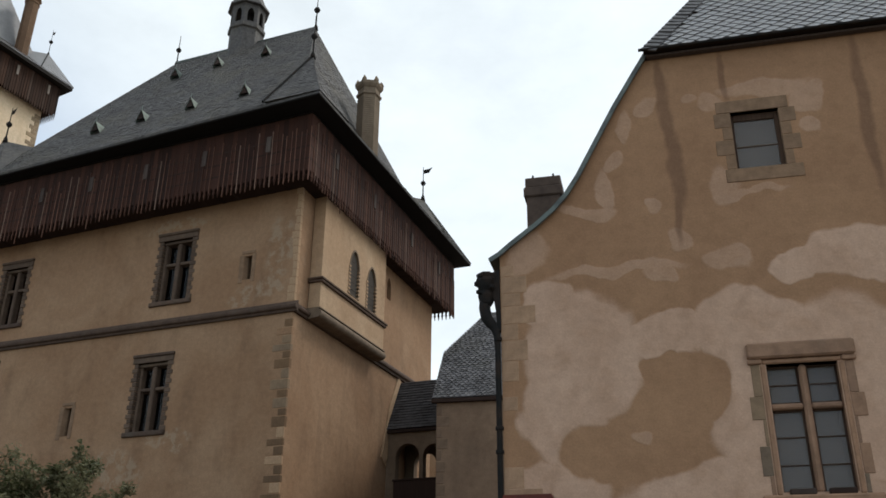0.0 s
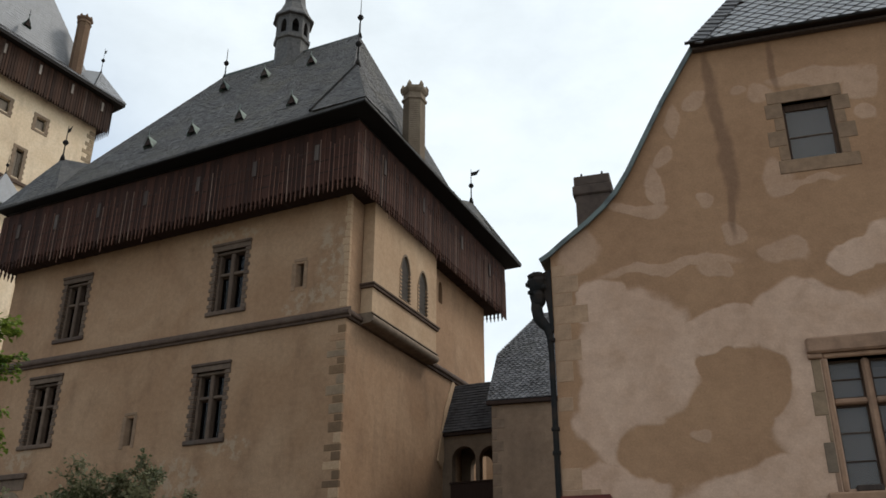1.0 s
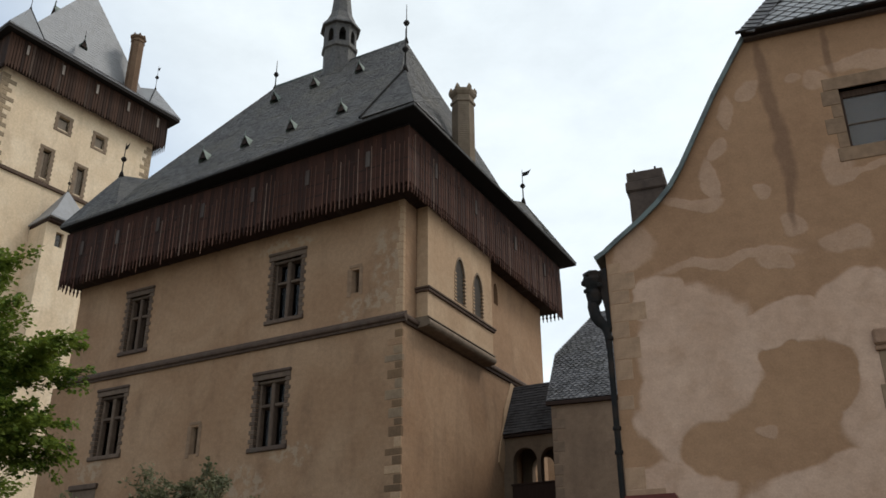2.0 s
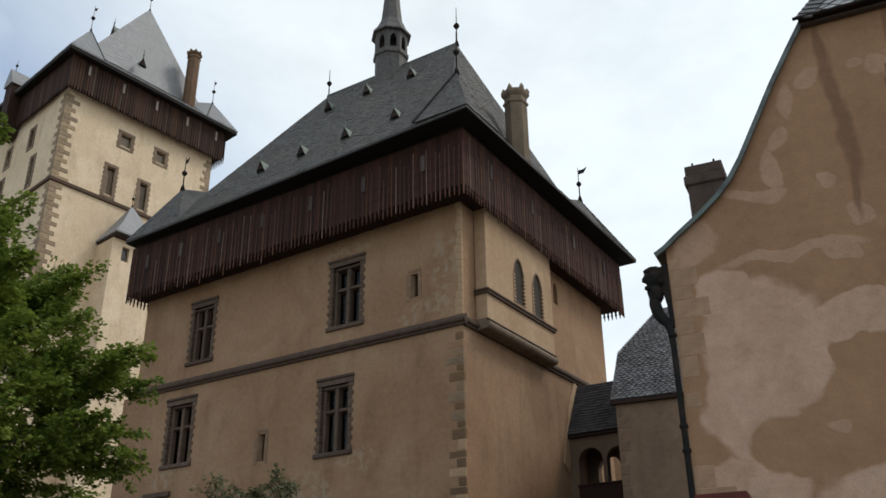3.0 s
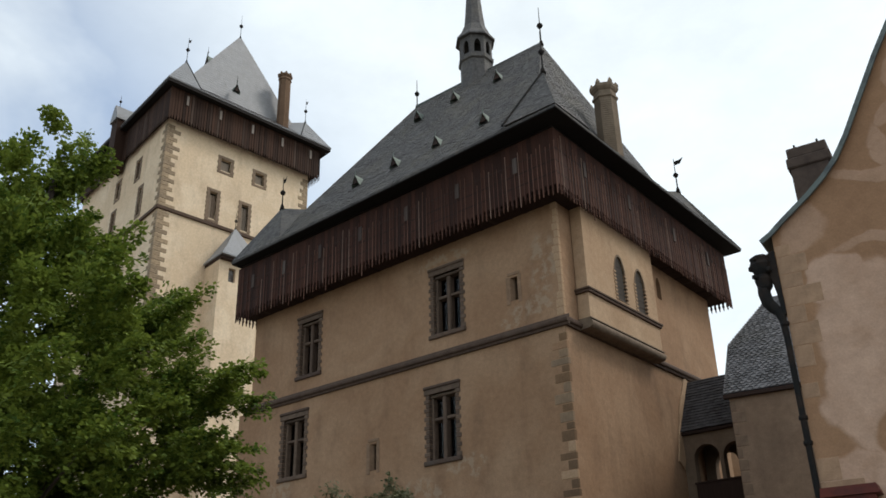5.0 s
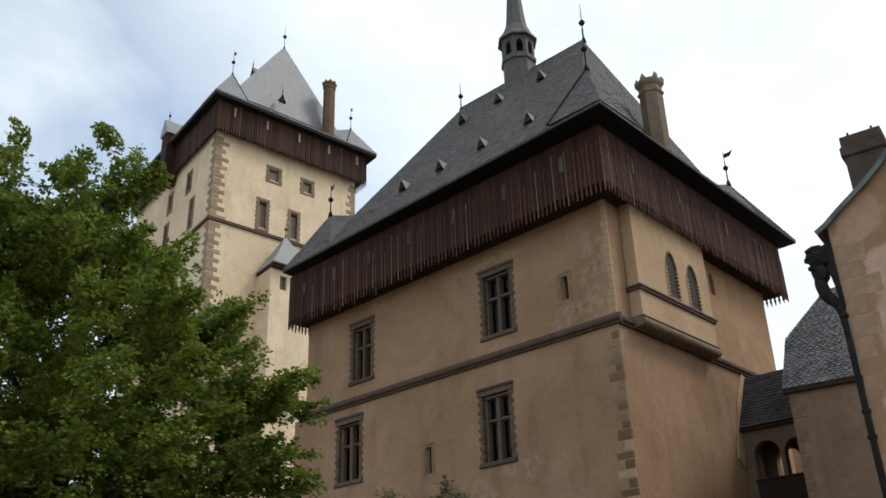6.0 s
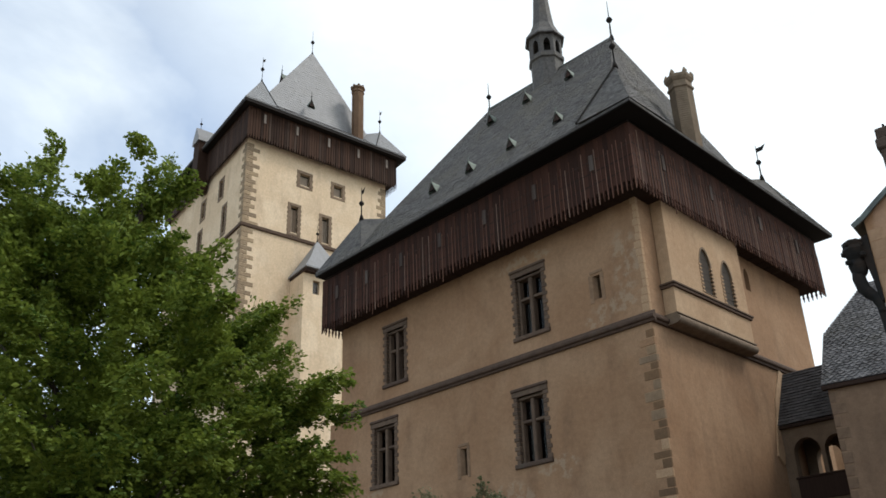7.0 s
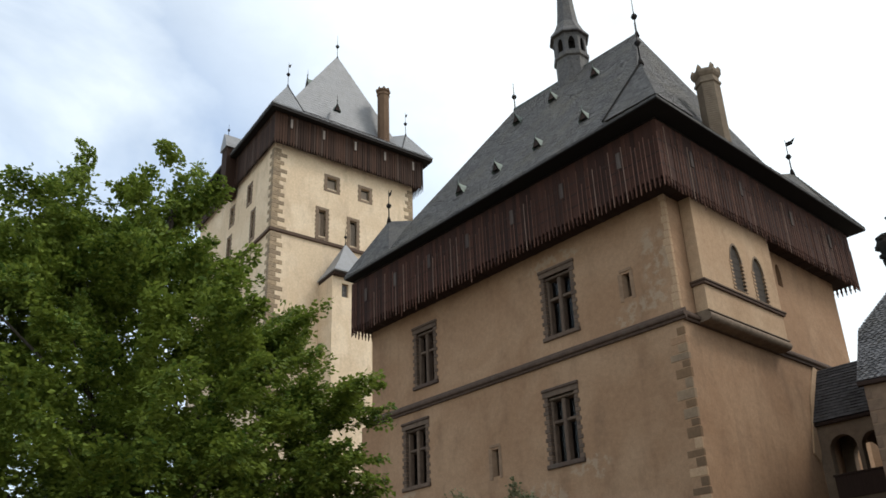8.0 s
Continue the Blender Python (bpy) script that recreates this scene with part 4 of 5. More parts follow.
# roof: flared sides that follow the gable's curve, and a clipped front
bm = bmesh.new()
RZ = 11.86 + (MID - 2.8) * 1.45
side = CURVE + [(MID, RZ)] + RIGHT
HIP_Y = 1.8
a = [bm.verts.new((u, 0.12, z)) for u, z in CURVE + RIGHT]
b = [bm.verts.new((u, 12.2, z)) for u, z in side]
top = bm.verts.new((MID, HIP_Y + 0.12, RZ))
nc = len(CURVE)
for i in range(nc - 1):
    bm.faces.new((a[i], a[i + 1], b[i + 1], b[i]))
bm.faces.new((a[nc - 1], top, b[nc], b[nc - 1]))
bm.faces.new((a[nc], b[nc + 1], b[nc], top))
for i in range(nc, 2 * nc - 1):
    bm.faces.new((a[i], a[i + 1], b[i + 2], b[i + 1]))
roof_g = part("roof", bm, M_SLATE_SHEEN, house, "dark slate roof with a clipped front", F_G)
# the clipped front: slates one by one
EZ, EY = 11.80, -0.24
foot_l, foot_r = Vector((2.74, EY, EZ)), Vector((2 * MID - 2.72, EY, EZ))
apex = Vector((MID, HIP_Y + 0.12, RZ + 0.02))
bm = bmesh.new()
v = [bm.verts.new(p) for p in (foot_l, foot_r, apex, (2.8, 0.2, 11.8), (2 * MID - 2.8, 0.2, 11.8))]
bm.faces.new((v[0], v[1], v[2]))
bm.faces.new((v[0], v[3], v[4], v[1]))
bm.faces.new((v[0], v[2], v[3]))
bm.faces.new((v[1], v[4], v[2]))
front = part("front_slope", bm, M_BEAM, roof_g, "", F_G)
al = Vector((1, 0, 0))
up = (apex - foot_l) - al * (apex - foot_l).dot(al)
LN = up.length
up.normalize()
nr = al.cross(up)
rnd = random.Random(17)
SW, SH = 0.27, 0.19            # rhombic slates, laid in a lattice


def slate_piece():
    bm = bmesh.new()
    t = rnd.uniform(0.022, 0.034)
    h, g = SW * 0.5 - 0.008, 0.006
    pts = [(-h, SH / 2, 0.5 * t + 0.006), (rnd.uniform(-0.008, 0.008), g, t + 0.006), (h, SH / 2, 0.5 * t + 0.006), (0.0, SH - g, 0.006)]
    lo = [bm.verts.new(p) for p in pts]
    fl = [bm.verts.new((x, y, z - 0.014)) for x, y, z in pts]
    bm.faces.new(lo)
    bm.faces.new(fl[::-1])
    for i in range(4):
        bm.faces.new((lo[i], fl[i], fl[(i + 1) % 4], lo[(i + 1) % 4]))
    return piece_mesh("slate", bm, M_SLATE_SHEEN)


SLATES = [slate_piece() for _ in range(9)]
basis = Matrix((al, up, nr)).transposed().to_4x4()
ROWS = 17
for k in range(ROWS):
    v0 = k * SH / 2
    l = (MID - 2.72) * v0 / LN + 0.16
    u = SW * math.ceil(l / SW) + (k % 2) * SW / 2
    while u < 5.0:
        p = foot_l + al * u + up * v0
        piece("slate", rnd.choice(SLATES), F_G @ Matrix.Translation(p) @ basis @ rz(rnd.uniform(-2.0, 2.0)), front)
        u += SW
full = (foot_r - foot_l).length
V0 = ROWS * SH / 2
slates("slate_covering", foot_l + up * V0, al, up, LN - V0, lambda v: (MID - 2.72) * (v + V0) / LN, lambda v: full - (MID - 2.72) * (v + V0) / LN, front, M_SLATE_SHEEN, F_G, SW, SH / 2, 0.02, "", 3, True)
slates("slate_covering", foot_l, al, up, V0, lambda v: 5.05, lambda v: full - (MID - 2.72) * v / LN, front, M_SLATE_SHEEN, F_G, SW, SH / 2, 0.02, "", 5, True)
# a border course along the hip
hipd = (apex - foot_l).normalized()
inw = nr.cross(hipd).normalized()
inw = -inw if inw.dot(al) < 0 else inw
BORDER = []
for i in range(4):
    bm = bmesh.new()
    t = 0.03 + 0.006 * i
    pts = [(-0.05, 0.0, 0.03), (0.24, 0.03, t + 0.014), (0.24, 0.145, t), (-0.05, 0.115, 0.016)]
    lo = [bm.verts.new(p) for p in pts]
    fl = [bm.verts.new((x, y, z - 0.03)) for x, y, z in pts]
    bm.faces.new(lo)
    bm.faces.new(fl[::-1])
    for q in range(4):
        bm.faces.new((lo[q], fl[q], fl[(q + 1) % 4], lo[(q + 1) % 4]))
    BORDER.append(piece_mesh("slate", bm, M_SLATE_MID))
hb = Matrix((inw, hipd, inw.cross(hipd))).transposed().to_4x4()
for i in range(22):
    piece("slate", rnd.choice(BORDER), F_G @ Matrix.Translation(foot_l + hipd * (i * 0.135)) @ hb, front)
# left slope above the curve
p0, p1, p2 = Vector((2.72, 12.2, 11.76)), Vector((2.72, 0.0, 11.76)), Vector((MID, HIP_Y, RZ + 0.05))
sal = (p1 - p0).normalized()
sup = (p2 - p0) - sal * (p2 - p0).dot(sal)
sl = sup.length
slates("slate_covering", p0, sal, sup, sl, lambda v: 0.0, lambda v: 12.2 - HIP_Y * v / sl, roof_g, M_SLATE_SHEEN, F_G, 0.25, 0.14, 0.025, "", 8, True)
# eaves board and gutter below the clipped front
bm = bmesh.new()
box(bm, 2.78, 2 * MID - 2.78, -0.14, -0.005, EZ - 0.07, EZ - 0.02, 0.01)
part("eaves_board", bm, M_HATCH, roof_g, "dark eaves board", F_G)
bm = tube(bmesh.new(), [(2.66, EY - 0.03, EZ + 0.0), (4.5, EY - 0.03, EZ + 0.0), (2 * MID - 2.66, EY - 0.03, EZ + 0.0)], 0.03, 8)
part("gutter", bm, M_IRON, roof_g, "thin dark gutter", F_G)

# sheet-metal coping on the curved edges
for pts, nm in ((CURVE, 1), (RIGHT[::-1], -1)):
    bm = bmesh.new()
    ring = []
    pp = [(pts[0][0] - 0.17 * nm, pts[0][1] - 0.10)] + pts
    for i, (u, z) in enumerate(pp):
        u0, z0 = pp[max(i - 1, 0)]
        u1, z1 = pp[min(i + 1, len(pp) - 1)]
        d = Vector((u1 - u0, 0, z1 - z0)).normalized()
        n_ = Vector((-d.z, 0, d.x)) * nm
        c = Vector((u, 0, z))
        ring.append([bm.verts.new(c + n_ * h + Vector((0, y, 0))) for y, h in ((-0.11, -0.045), (-0.11, 0.035), (0.6, 0.05), (0.6, 0.0), (-0.06, 0.0), (-0.06, -0.045))])
    for r, s in zip(ring, ring[1:]):
        for k in range(6):
            bm.faces.new((r[k], r[(k + 1) % 6], s[(k + 1) % 6], s[k]))
    bm.faces.new(ring[0])
    bm.faces.new(ring[-1][::-1])
    part("coping", bm, M_LEAD, roof_g, "grey-green sheet metal coping", F_G)

# corner stones
rnd = random.Random(31)
z = 7.86
k = 0
while z > 0.4:
    h = rnd.uniform(0.2, 0.36)
    a = rnd.uniform(0.4, 0.66) if k % 2 else rnd.uniform(0.2, 0.36)
    me = piece_mesh("stone", boxed(-0.008, a, -0.004, 0.5, 0.004, h - 0.003, bevel=0.003), M_GQUOIN)
    if rnd.random() < 0.72:
        piece("stone", me, F_G @ tr(0, 0, z - h), wall_g)
    z -= h
    k += 1

# the small upper window
for SMALL_ in (SMALL, SMALL2):
    u0, u1, z0, z1 = SMALL_
    bm = boxed(u0 - 0.23, u1 + 0.17, -0.012, 0.34, z1, z1 + 0.24, bevel=0.008)
    sw = part("window", bm, M_GREYSTONE, wall_g, "small square window in a grey stone frame", F_G)
    part("sill", boxed(u0 - 0.2, u1 + 0.26, -0.014, 0.34, z0 - 0.25, z0, bevel=0.008), M_GREYSTONE, sw, "", F_G)
    for i, (h, wl, wr) in enumerate(((0.28, 0.16, 0.14), (0.30, 0.3, 0.29), (0.25, 0.16, 0.17), (0.29, 0.28, 0.27))):
        zz = z0 + sum((0.28, 0.30, 0.25, 0.29)[:i])
        part("stone", boxed(u0 - wl, u0, -0.009, 0.34, zz + 0.003, zz + h - 0.003, bevel=0.006), M_GREYSTONE, sw, "", F_G)
        part("stone", boxed(u1, u1 + wr, -0.009, 0.34, zz + 0.003, zz + h - 0.003, bevel=0.006), M_GREYSTONE, sw, "", F_G)
    bm = bmesh.new()
    for q in ((u0, u0 + 0.05, z0, z1), (u1 - 0.07, u1, z0, z1), (u0 + 0.05, u1 - 0.07, z0, z0 + 0.05), (u0 + 0.05, u1 - 0.07, z1 - 0.13, z1)):
        box(bm, q[0], q[1], 0.10, 0.17, q[2], q[3], 0.008)
    box(bm, u0 + 0.05, u1 - 0.07, 0.12, 0.15, z0 + 0.46, z0 + 0.485)
    fr = part("window_frame", bm, M_WOODFRAME, sw, "dark wooden frame with one bar", F_G)
    part("pane", boxed(u0 + 0.05, u1 - 0.07, 0.132, 0.138, z0 + 0.05, z1 - 0.13), M_GLASS, sw, "", F_G)

# the large lower window: moulded sandstone frame with a stone cross
u0, u1, z0, z1 = BIG
bm = bmesh.new()
box(bm, u0 - 0.27, u1 + 0.27, -0.10, 0.35, z1 + 0.08, z1 + 0.33, 0.03)
bw = part("window", bm, M_WARMSTONE, wall_g, "large window with moulded sandstone frame and cross", F_G)
part("lintel", boxed(u0 - 0.058, u1 + 0.058, -0.03, 0.35, z1, z1 + 0.077, bevel=0.02), M_WARMSTONE, bw, "", F_G)
c = 4.65
part("mullion", boxed(c - 0.055, c + 0.055, 0.05, 0.24, z0, z1, bevel=0.035), M_WARMSTONE, bw, "pale sandstone mullion", F_G)
zt = 5.19
for a, b in ((u0, c - 0.057), (c + 0.057, u1)):
    part("transom", boxed(a, b, 0.07, 0.22, zt - 0.045, zt + 0.045, bevel=0.025), M_WARMSTONE, bw, "", F_G)
    for za, zb, bars in ((z0, zt - 0.047, 2), (zt + 0.047, z1, 1)):
        bm = bmesh.new()
        for q in ((a, a + 0.03, za, zb), (b - 0.03, b, za, zb), (a + 0.03, b - 0.03, za, za + 0.03), (a + 0.03, b - 0.03, zb - 0.03, zb)):
            box(bm, q[0], q[1], 0.16, 0.21, q[2], q[3], 0.006)
        for i in range(bars):
            zz = za + (zb - za) * (i + 1) / (bars + 1)
            box(bm, a + 0.03, b - 0.03, 0.17, 0.19, zz - 0.009, zz + 0.009)
        ca = part("casement", bm, M_WOODFRAME, bw, "dark casement with thin bars", F_G)
        part("pane", boxed(a + 0.03, b - 0.03, 0.192, 0.198, za + 0.03, zb - 0.03), M_GLASS, ca, "", F_G)
for x0, x1, s in ((u0 - 0.1, u0, -1), (u1, u1 + 0.1, 1)):
    part("jamb", boxed(x0, x1, -0.02, 0.35, z0 - 0.05, z1 - 0.001, bevel=0.03), M_WARMSTONE, bw, "", F_G)
rnd = random.Random(5)
for s in (0, 1):
    zz = z1 - 0.001
    for h, wd in ((0.5, 0.13), (0.36, 0.2), (0.4, 0.05), (0.44, 0.15), (0.3, 0.06)):
        x0, x1 = (u0 - 0.1 - wd, u0 - 0.102) if s == 0 else (u1 + 0.102, u1 + 0.1 + wd)
        me = piece_mesh("stone", boxed(x0, x1, -0.010 - 0.006 * rnd.random(), 0.3, zz - h + 0.002, zz - 0.002, bevel=0.006), rnd.choice((M_WARMSTONE, M_WARMSTONE, M_STONE)))
        piece("stone", me, F_G, bw)
        zz -= h
    x0, x1 = (u0 - 0.27, u0 - 0.06) if s == 0 else (u1 + 0.06, u1 + 0.27)
    part("label_stop", boxed(x0, x1, -0.06, 0.3, z1 + 0.0, z1 + 0.078, bevel=0.015), M_WARMSTONE, bw, "", F_G)
part("sill", boxed(u0 - 0.32, u1 + 0.32, -0.16, 0.35, z0 - 0.22, z0 - 0.052, bevel=0.03), M_WARMSTONE, bw, "", F_G)
for a, b in ((u0 + 0.08, c - 0.09), (c + 0.09, u1 - 0.05)):
    part("flower_box", boxed(a, b, -0.13, 0.02, z0 - 0.05, z0 + 0.035, bevel=0.012), M_BEAM, bw, "dark box on the sill", F_G)

# rainwater hopper and pipe at the corner
bm = bmesh.new()
lathe(bm, [(0.06, 7.12), (0.12, 7.2), (0.15, 7.34), (0.12, 7.42), (0.16, 7.5), (0.19, 7.6), (0.165, 7.66), (0.18, 7.72), (0.13, 7.76)], 7, (-0.27, 0.03, 0))
for x, y, zc, r in ((-0.42, -0.02, 7.56, 0.06), (-0.38, -0.1, 7.38, 0.05), (-0.14, -0.1, 7.46, 0.055), (-0.33, -0.12, 7.68, 0.05), (-0.16, -0.05, 7.64, 0.06)):
    bmesh.ops.create_icosphere(bm, subdivisions=1, radius=r, matrix=tr(x, y, zc))
hopper = part("downpipe", bm, M_IRON, house, "dark metal rain hopper with a bent downpipe", F_G)
bm = tube(bmesh.new(), [(-0.29, 0.02, 7.3), (-0.30, 0.02, 7.12), (-0.27, 0.02, 6.95), (-0.2, 0.02, 6.84), (-0.13, 0.02, 6.76), (-0.09, 0.0, 6.6), (-0.075, -0.02, 6.3), (-0.065, -0.02, 3.0), (-0.065, -0.02, 0.2)], [0.09, 0.1, 0.1, 0.095, 0.08, 0.06, 0.048, 0.048, 0.048], 10)
part("pipe", bm, M_IRON, hopper, "", F_G, smooth=True)
bm = bmesh.new()
prism(bm, [(-0.18, 7.74), (-0.03, 7.80), (-0.012, 6.7), (-0.07, 6.65), (-0.10, 7.05), (-0.14, 7.3)], -0.03, 0.1)
part("bracket", bm, M_IRON, hopper, "", F_G)
for zz in (6.5, 5.0, 4.62, 3.2):
    part("pipe_clip", lathe(bmesh.new(), [(0.066, zz), (0.07, zz + 0.03), (0.066, zz + 0.06)], 10, (-0.07, -0.02, 0)), M_IRON, hopper, "", F_G)
bm = bmesh.new()
prism(bm, [(0.02, 3.93), (0.76, 3.93), (0.80, 3.80), (0.0, 3.80)], -0.34, -0.012)
prism(bm, [(0.06, 3.798), (0.72, 3.798), (0.72, 3.2), (0.06, 3.2)], -0.28, -0.012)
tagged(part("wall_cabinet", bm, M_RED, None, "", F_G), "dark red painted wall cabinet with a sloping cap", "cabinet")

# chimney behind the gable
bm = bmesh.new()
box(bm, -0.2, 0.62, 5.1, 5.92, 7.5, 12.02, 0.02)
box(bm, -0.26, 0.68, 5.04, 5.98, 11.82, 12.08, 0.03)
box(bm, -0.22, 0.64, 5.08, 5.94, 12.08, 12.34, 0.02)
ch = part("chimney", bm, M_SOOT, roof_g, "dark sooty brick chimney stack", F_G)
for x in (-0.05, 0.45):
    part("rod", lathe(bmesh.new(), [(0.03, 12.34), (0.025, 12.5), (0.005, 12.52)], 6, (x, 5.3, 0)), M_IRON, ch, "", F_G)

# ---- the small house beside it ----
F_A = tr(-11.93, 29.69, 0) @ rz(9)
annex = thing("side_house", (-9, 31, 0), "small plastered house with a steep slate roof", "house")
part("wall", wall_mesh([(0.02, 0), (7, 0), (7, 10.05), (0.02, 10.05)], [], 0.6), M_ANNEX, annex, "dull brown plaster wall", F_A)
bm = bmesh.new()
box(bm, 0.02, 0.6, 0.6, 6, 0, 10.05)
box(bm, 6.4, 7, 0.6, 6, 0, 10.05)
box(bm, 0.6, 6.4, 5.4, 6, 0, 10.05)
part("wall", bm, M_ANNEX, annex, "", F_A)
bm = bmesh.new()
P = [(-0.12, -0.15, 10.12), (7.2, -0.15, 10.12), (7.2, 2.98, 14.4), (1.4, 2.98, 14.4), (-0.06, 1.5, 12.3)]
Q = [(-0.12, 6.2, 10.12), (7.2, 6.2, 10.12), (7.2, 3.1, 14.4), (1.4, 3.1, 14.4), (-0.06, 4.6, 12.3)]
a, b = [bm.verts.new(p) for p in P], [bm.verts.new(p) for p in Q]
bm.faces.new(a)
bm.faces.new(b[::-1])
for i in range(5):
    bm.faces.new((a[i], a[(i + 1) % 5], b[(i + 1) % 5], b[i]))
roof_a = part("roof", bm, M_SLATE_MID, annex, "steep slate roof in plain courses", F_A)
o = Vector(P[0])
upv = Vector((0, 3.13, 4.28))
la = upv.length


def annex_left(v):
    s = v / la
    return 0.06 * s / 0.51 if s < 0.51 else 0.06 + (s - 0.51) / 0.49 * 1.46


slates("slate_covering", o, (1, 0, 0), upv, la, annex_left, lambda v: 5.0, roof_a, M_SLATE_MID, F_A, 0.21, 0.13, 0.025, "", 41, True)
part("eaves_board", boxed(-0.14, 7.2, -0.16, 0.02, 9.95, 10.09, bevel=0.01), M_BEAM, roof_a, "dark eaves board", F_A)
rnd = random.Random(8)
for k in range(11):
    a = rnd.uniform(0.3, 0.5) if k % 2 else rnd.uniform(0.2, 0.3)
    me = piece_mesh("stone", boxed(0.012, a, -0.012, 0.3, 0.01, 0.36, bevel=0.012), M_ASTONE)
    piece("stone", me, F_A @ tr(0, 0, 9.5 - k * 0.4), annex)

# ---- the covered passage between ----
passage = thing("covered_passage", (-14.5, 34.5, 0), "open arched passage with a small slate roof", "passage")
F_C = tr(-15.67, 33.6, 0)
ARCH1, ARCH2 = (0.42, 1.46, 8.02, 9.5), (1.62, 2.6, 8.02, 9.42)
for y, lab in ((0.0, "stained plaster front with two arches"), (1.9, "")):
    part("wall", wall_mesh([(0, 0), (4.2, 0), (4.2, 10.05), (0, 10.05)], [round_arch(*ARCH1), round_arch(*ARCH2), round_arch(2.85, 3.7, 8.02, 9.42)], 0.35), M_PASSAGE, passage, lab, F_C @ tr(0, y, 0))
part("floor_slab", boxed(0, 4.2, 0.35, 1.9, 7.6, 7.8), M_DARKSTONE, passage, "", F_C)
part("parapet", boxed(0.38, 3.75, -0.06, 0.0, 7.2, 8.0, bevel=0.01), M_BEAM, passage, "dark timber parapet boards", F_C)
part("handrail", boxed(0.34, 3.8, -0.1, 0.12, 8.0, 8.08, bevel=0.015), M_BEAM, passage, "", F_C)
bm = bmesh.new()
prof = [(-0.14, 10.1), (1.15, 12.4), (2.45, 10.1)]
a = [bm.verts.new((0.005, y, z)) for y, z in prof]
b = [bm.verts.new((4.2, y, z)) for y, z in prof]
bm.faces.new(a)
bm.faces.new(b[::-1])
for i in range(3):
    bm.faces.new((a[i], b[i], b[(i + 1) % 3], a[(i + 1) % 3]))
roof_c = part("roof", bm, M_SLATE_DARK, passage, "dark slate saddle roof", F_C)
slates("slate_covering", (0.0, -0.16, 10.09), (1, 0, 0), (0, 1.29, 2.3), 2.64, lambda v: 0.0, lambda v: 4.2, roof_c, M_SLATE_DARK, F_C, 0.24, 0.15, 0.03, "", 44)
part("eaves_board", boxed(0.0, 4.2, -0.15, 0.0, 9.94, 10.06, bevel=0.01), M_BEAM, roof_c, "", F_C)
bm = bmesh.new()
prism(bm, [(-0.55, 8.9), (-0.14, 8.6), (1.15, 12.42), (0.9, 12.6), (0.1, 11.2)], 0.0, 0.07)
part("plaster_fillet", bm, M_BAY, passage, "pale strip of patched plaster along the roof", tr(-15.67, 33.6, 0) @ Matrix(((0, 1, 0, 0), (1, 0, 0, 0), (0, 0, 1, 0), (0, 0, 0, 1))))

# ---- the court wall behind the passage ----
court = thing("court_wall", (-15, 46, 0), "pale plastered castle wall behind the passage", "wall")
bm = wall_mesh(rect(-8, 12, 0, 12.6), [], 0.8)
part("wall", bm, M_BAY, court, "", tr(-16, 46, 0))
part("coping", boxed(-8.1, 12.1, -0.12, 0.92, 12.6, 12.78, bevel=0.03), M_DARKSTONE, court, "", tr(-16, 46, 0))

# ---- the great tower behind ----
fu, lu = Vector((math.cos(radians(85)), math.sin(radians(85)), 0)), -Vector((math.cos(radians(-9)), math.sin(radians(-9)), 0))
F_T = Matrix((fu, lu, Vector((0, 0, 1)))).transposed().to_4x4()
F_T.translation = Vector((-68.65, 41.08, 0))
F_TL = F_T @ rz(-90)             # its left face: u runs towards the corner, depth inwards
great = thing("castle_tower", (-75, 52, 0), "huge cream plastered keep with timber gallery and pale slate roof", "tower")
TW, TD = 17.1, 22.0
T_SMALL = [(6.2, 7.35, 48.5, 49.85), (10.35, 11.4, 48.5, 49.8)]
T_TALL = [(5.3, 6.1, 42.75, 45.75), (9.0, 9.8, 42.6, 45.55)]
T_LOW = [(9.2, 10.6, 31.5, 33.3)]
L_WIN = [(-6.6, -5.9, 47.9, 49.9), (-5.2, -4.6, 43.2, 46.2), (-11.6, -10.8, 47.6, 49.5), (-11.9, -11.2, 43.2, 46.0)]
tw = part("wall", wall_mesh([(0, 0), (TW, 0), (TW, 52.2), (0, 52.2)], [rect(*o) for o in T_SMALL + T_TALL + T_LOW], 1.2), M_TOWER, great, "cream lime plaster wall", F_T, True)
tl_ = part("wall", wall_mesh([(-TD, 0), (-1.2, 0), (-1.2, 52.2), (-TD, 52.2)], [rect(*o) for o in L_WIN if o[1] < -1.3], 1.2), M_TOWER, great, "cream lime plaster wall", F_TL, True)
bm = bmesh.new()
box(bm, TW - 1.2, TW, 1.2, TD, 0, 52.2)
box(bm, 1.2, TW - 1.2, TD - 1.2, TD, 0, 52.2)
part("wall", bm, M_TOWER, great, "", F_T, True)
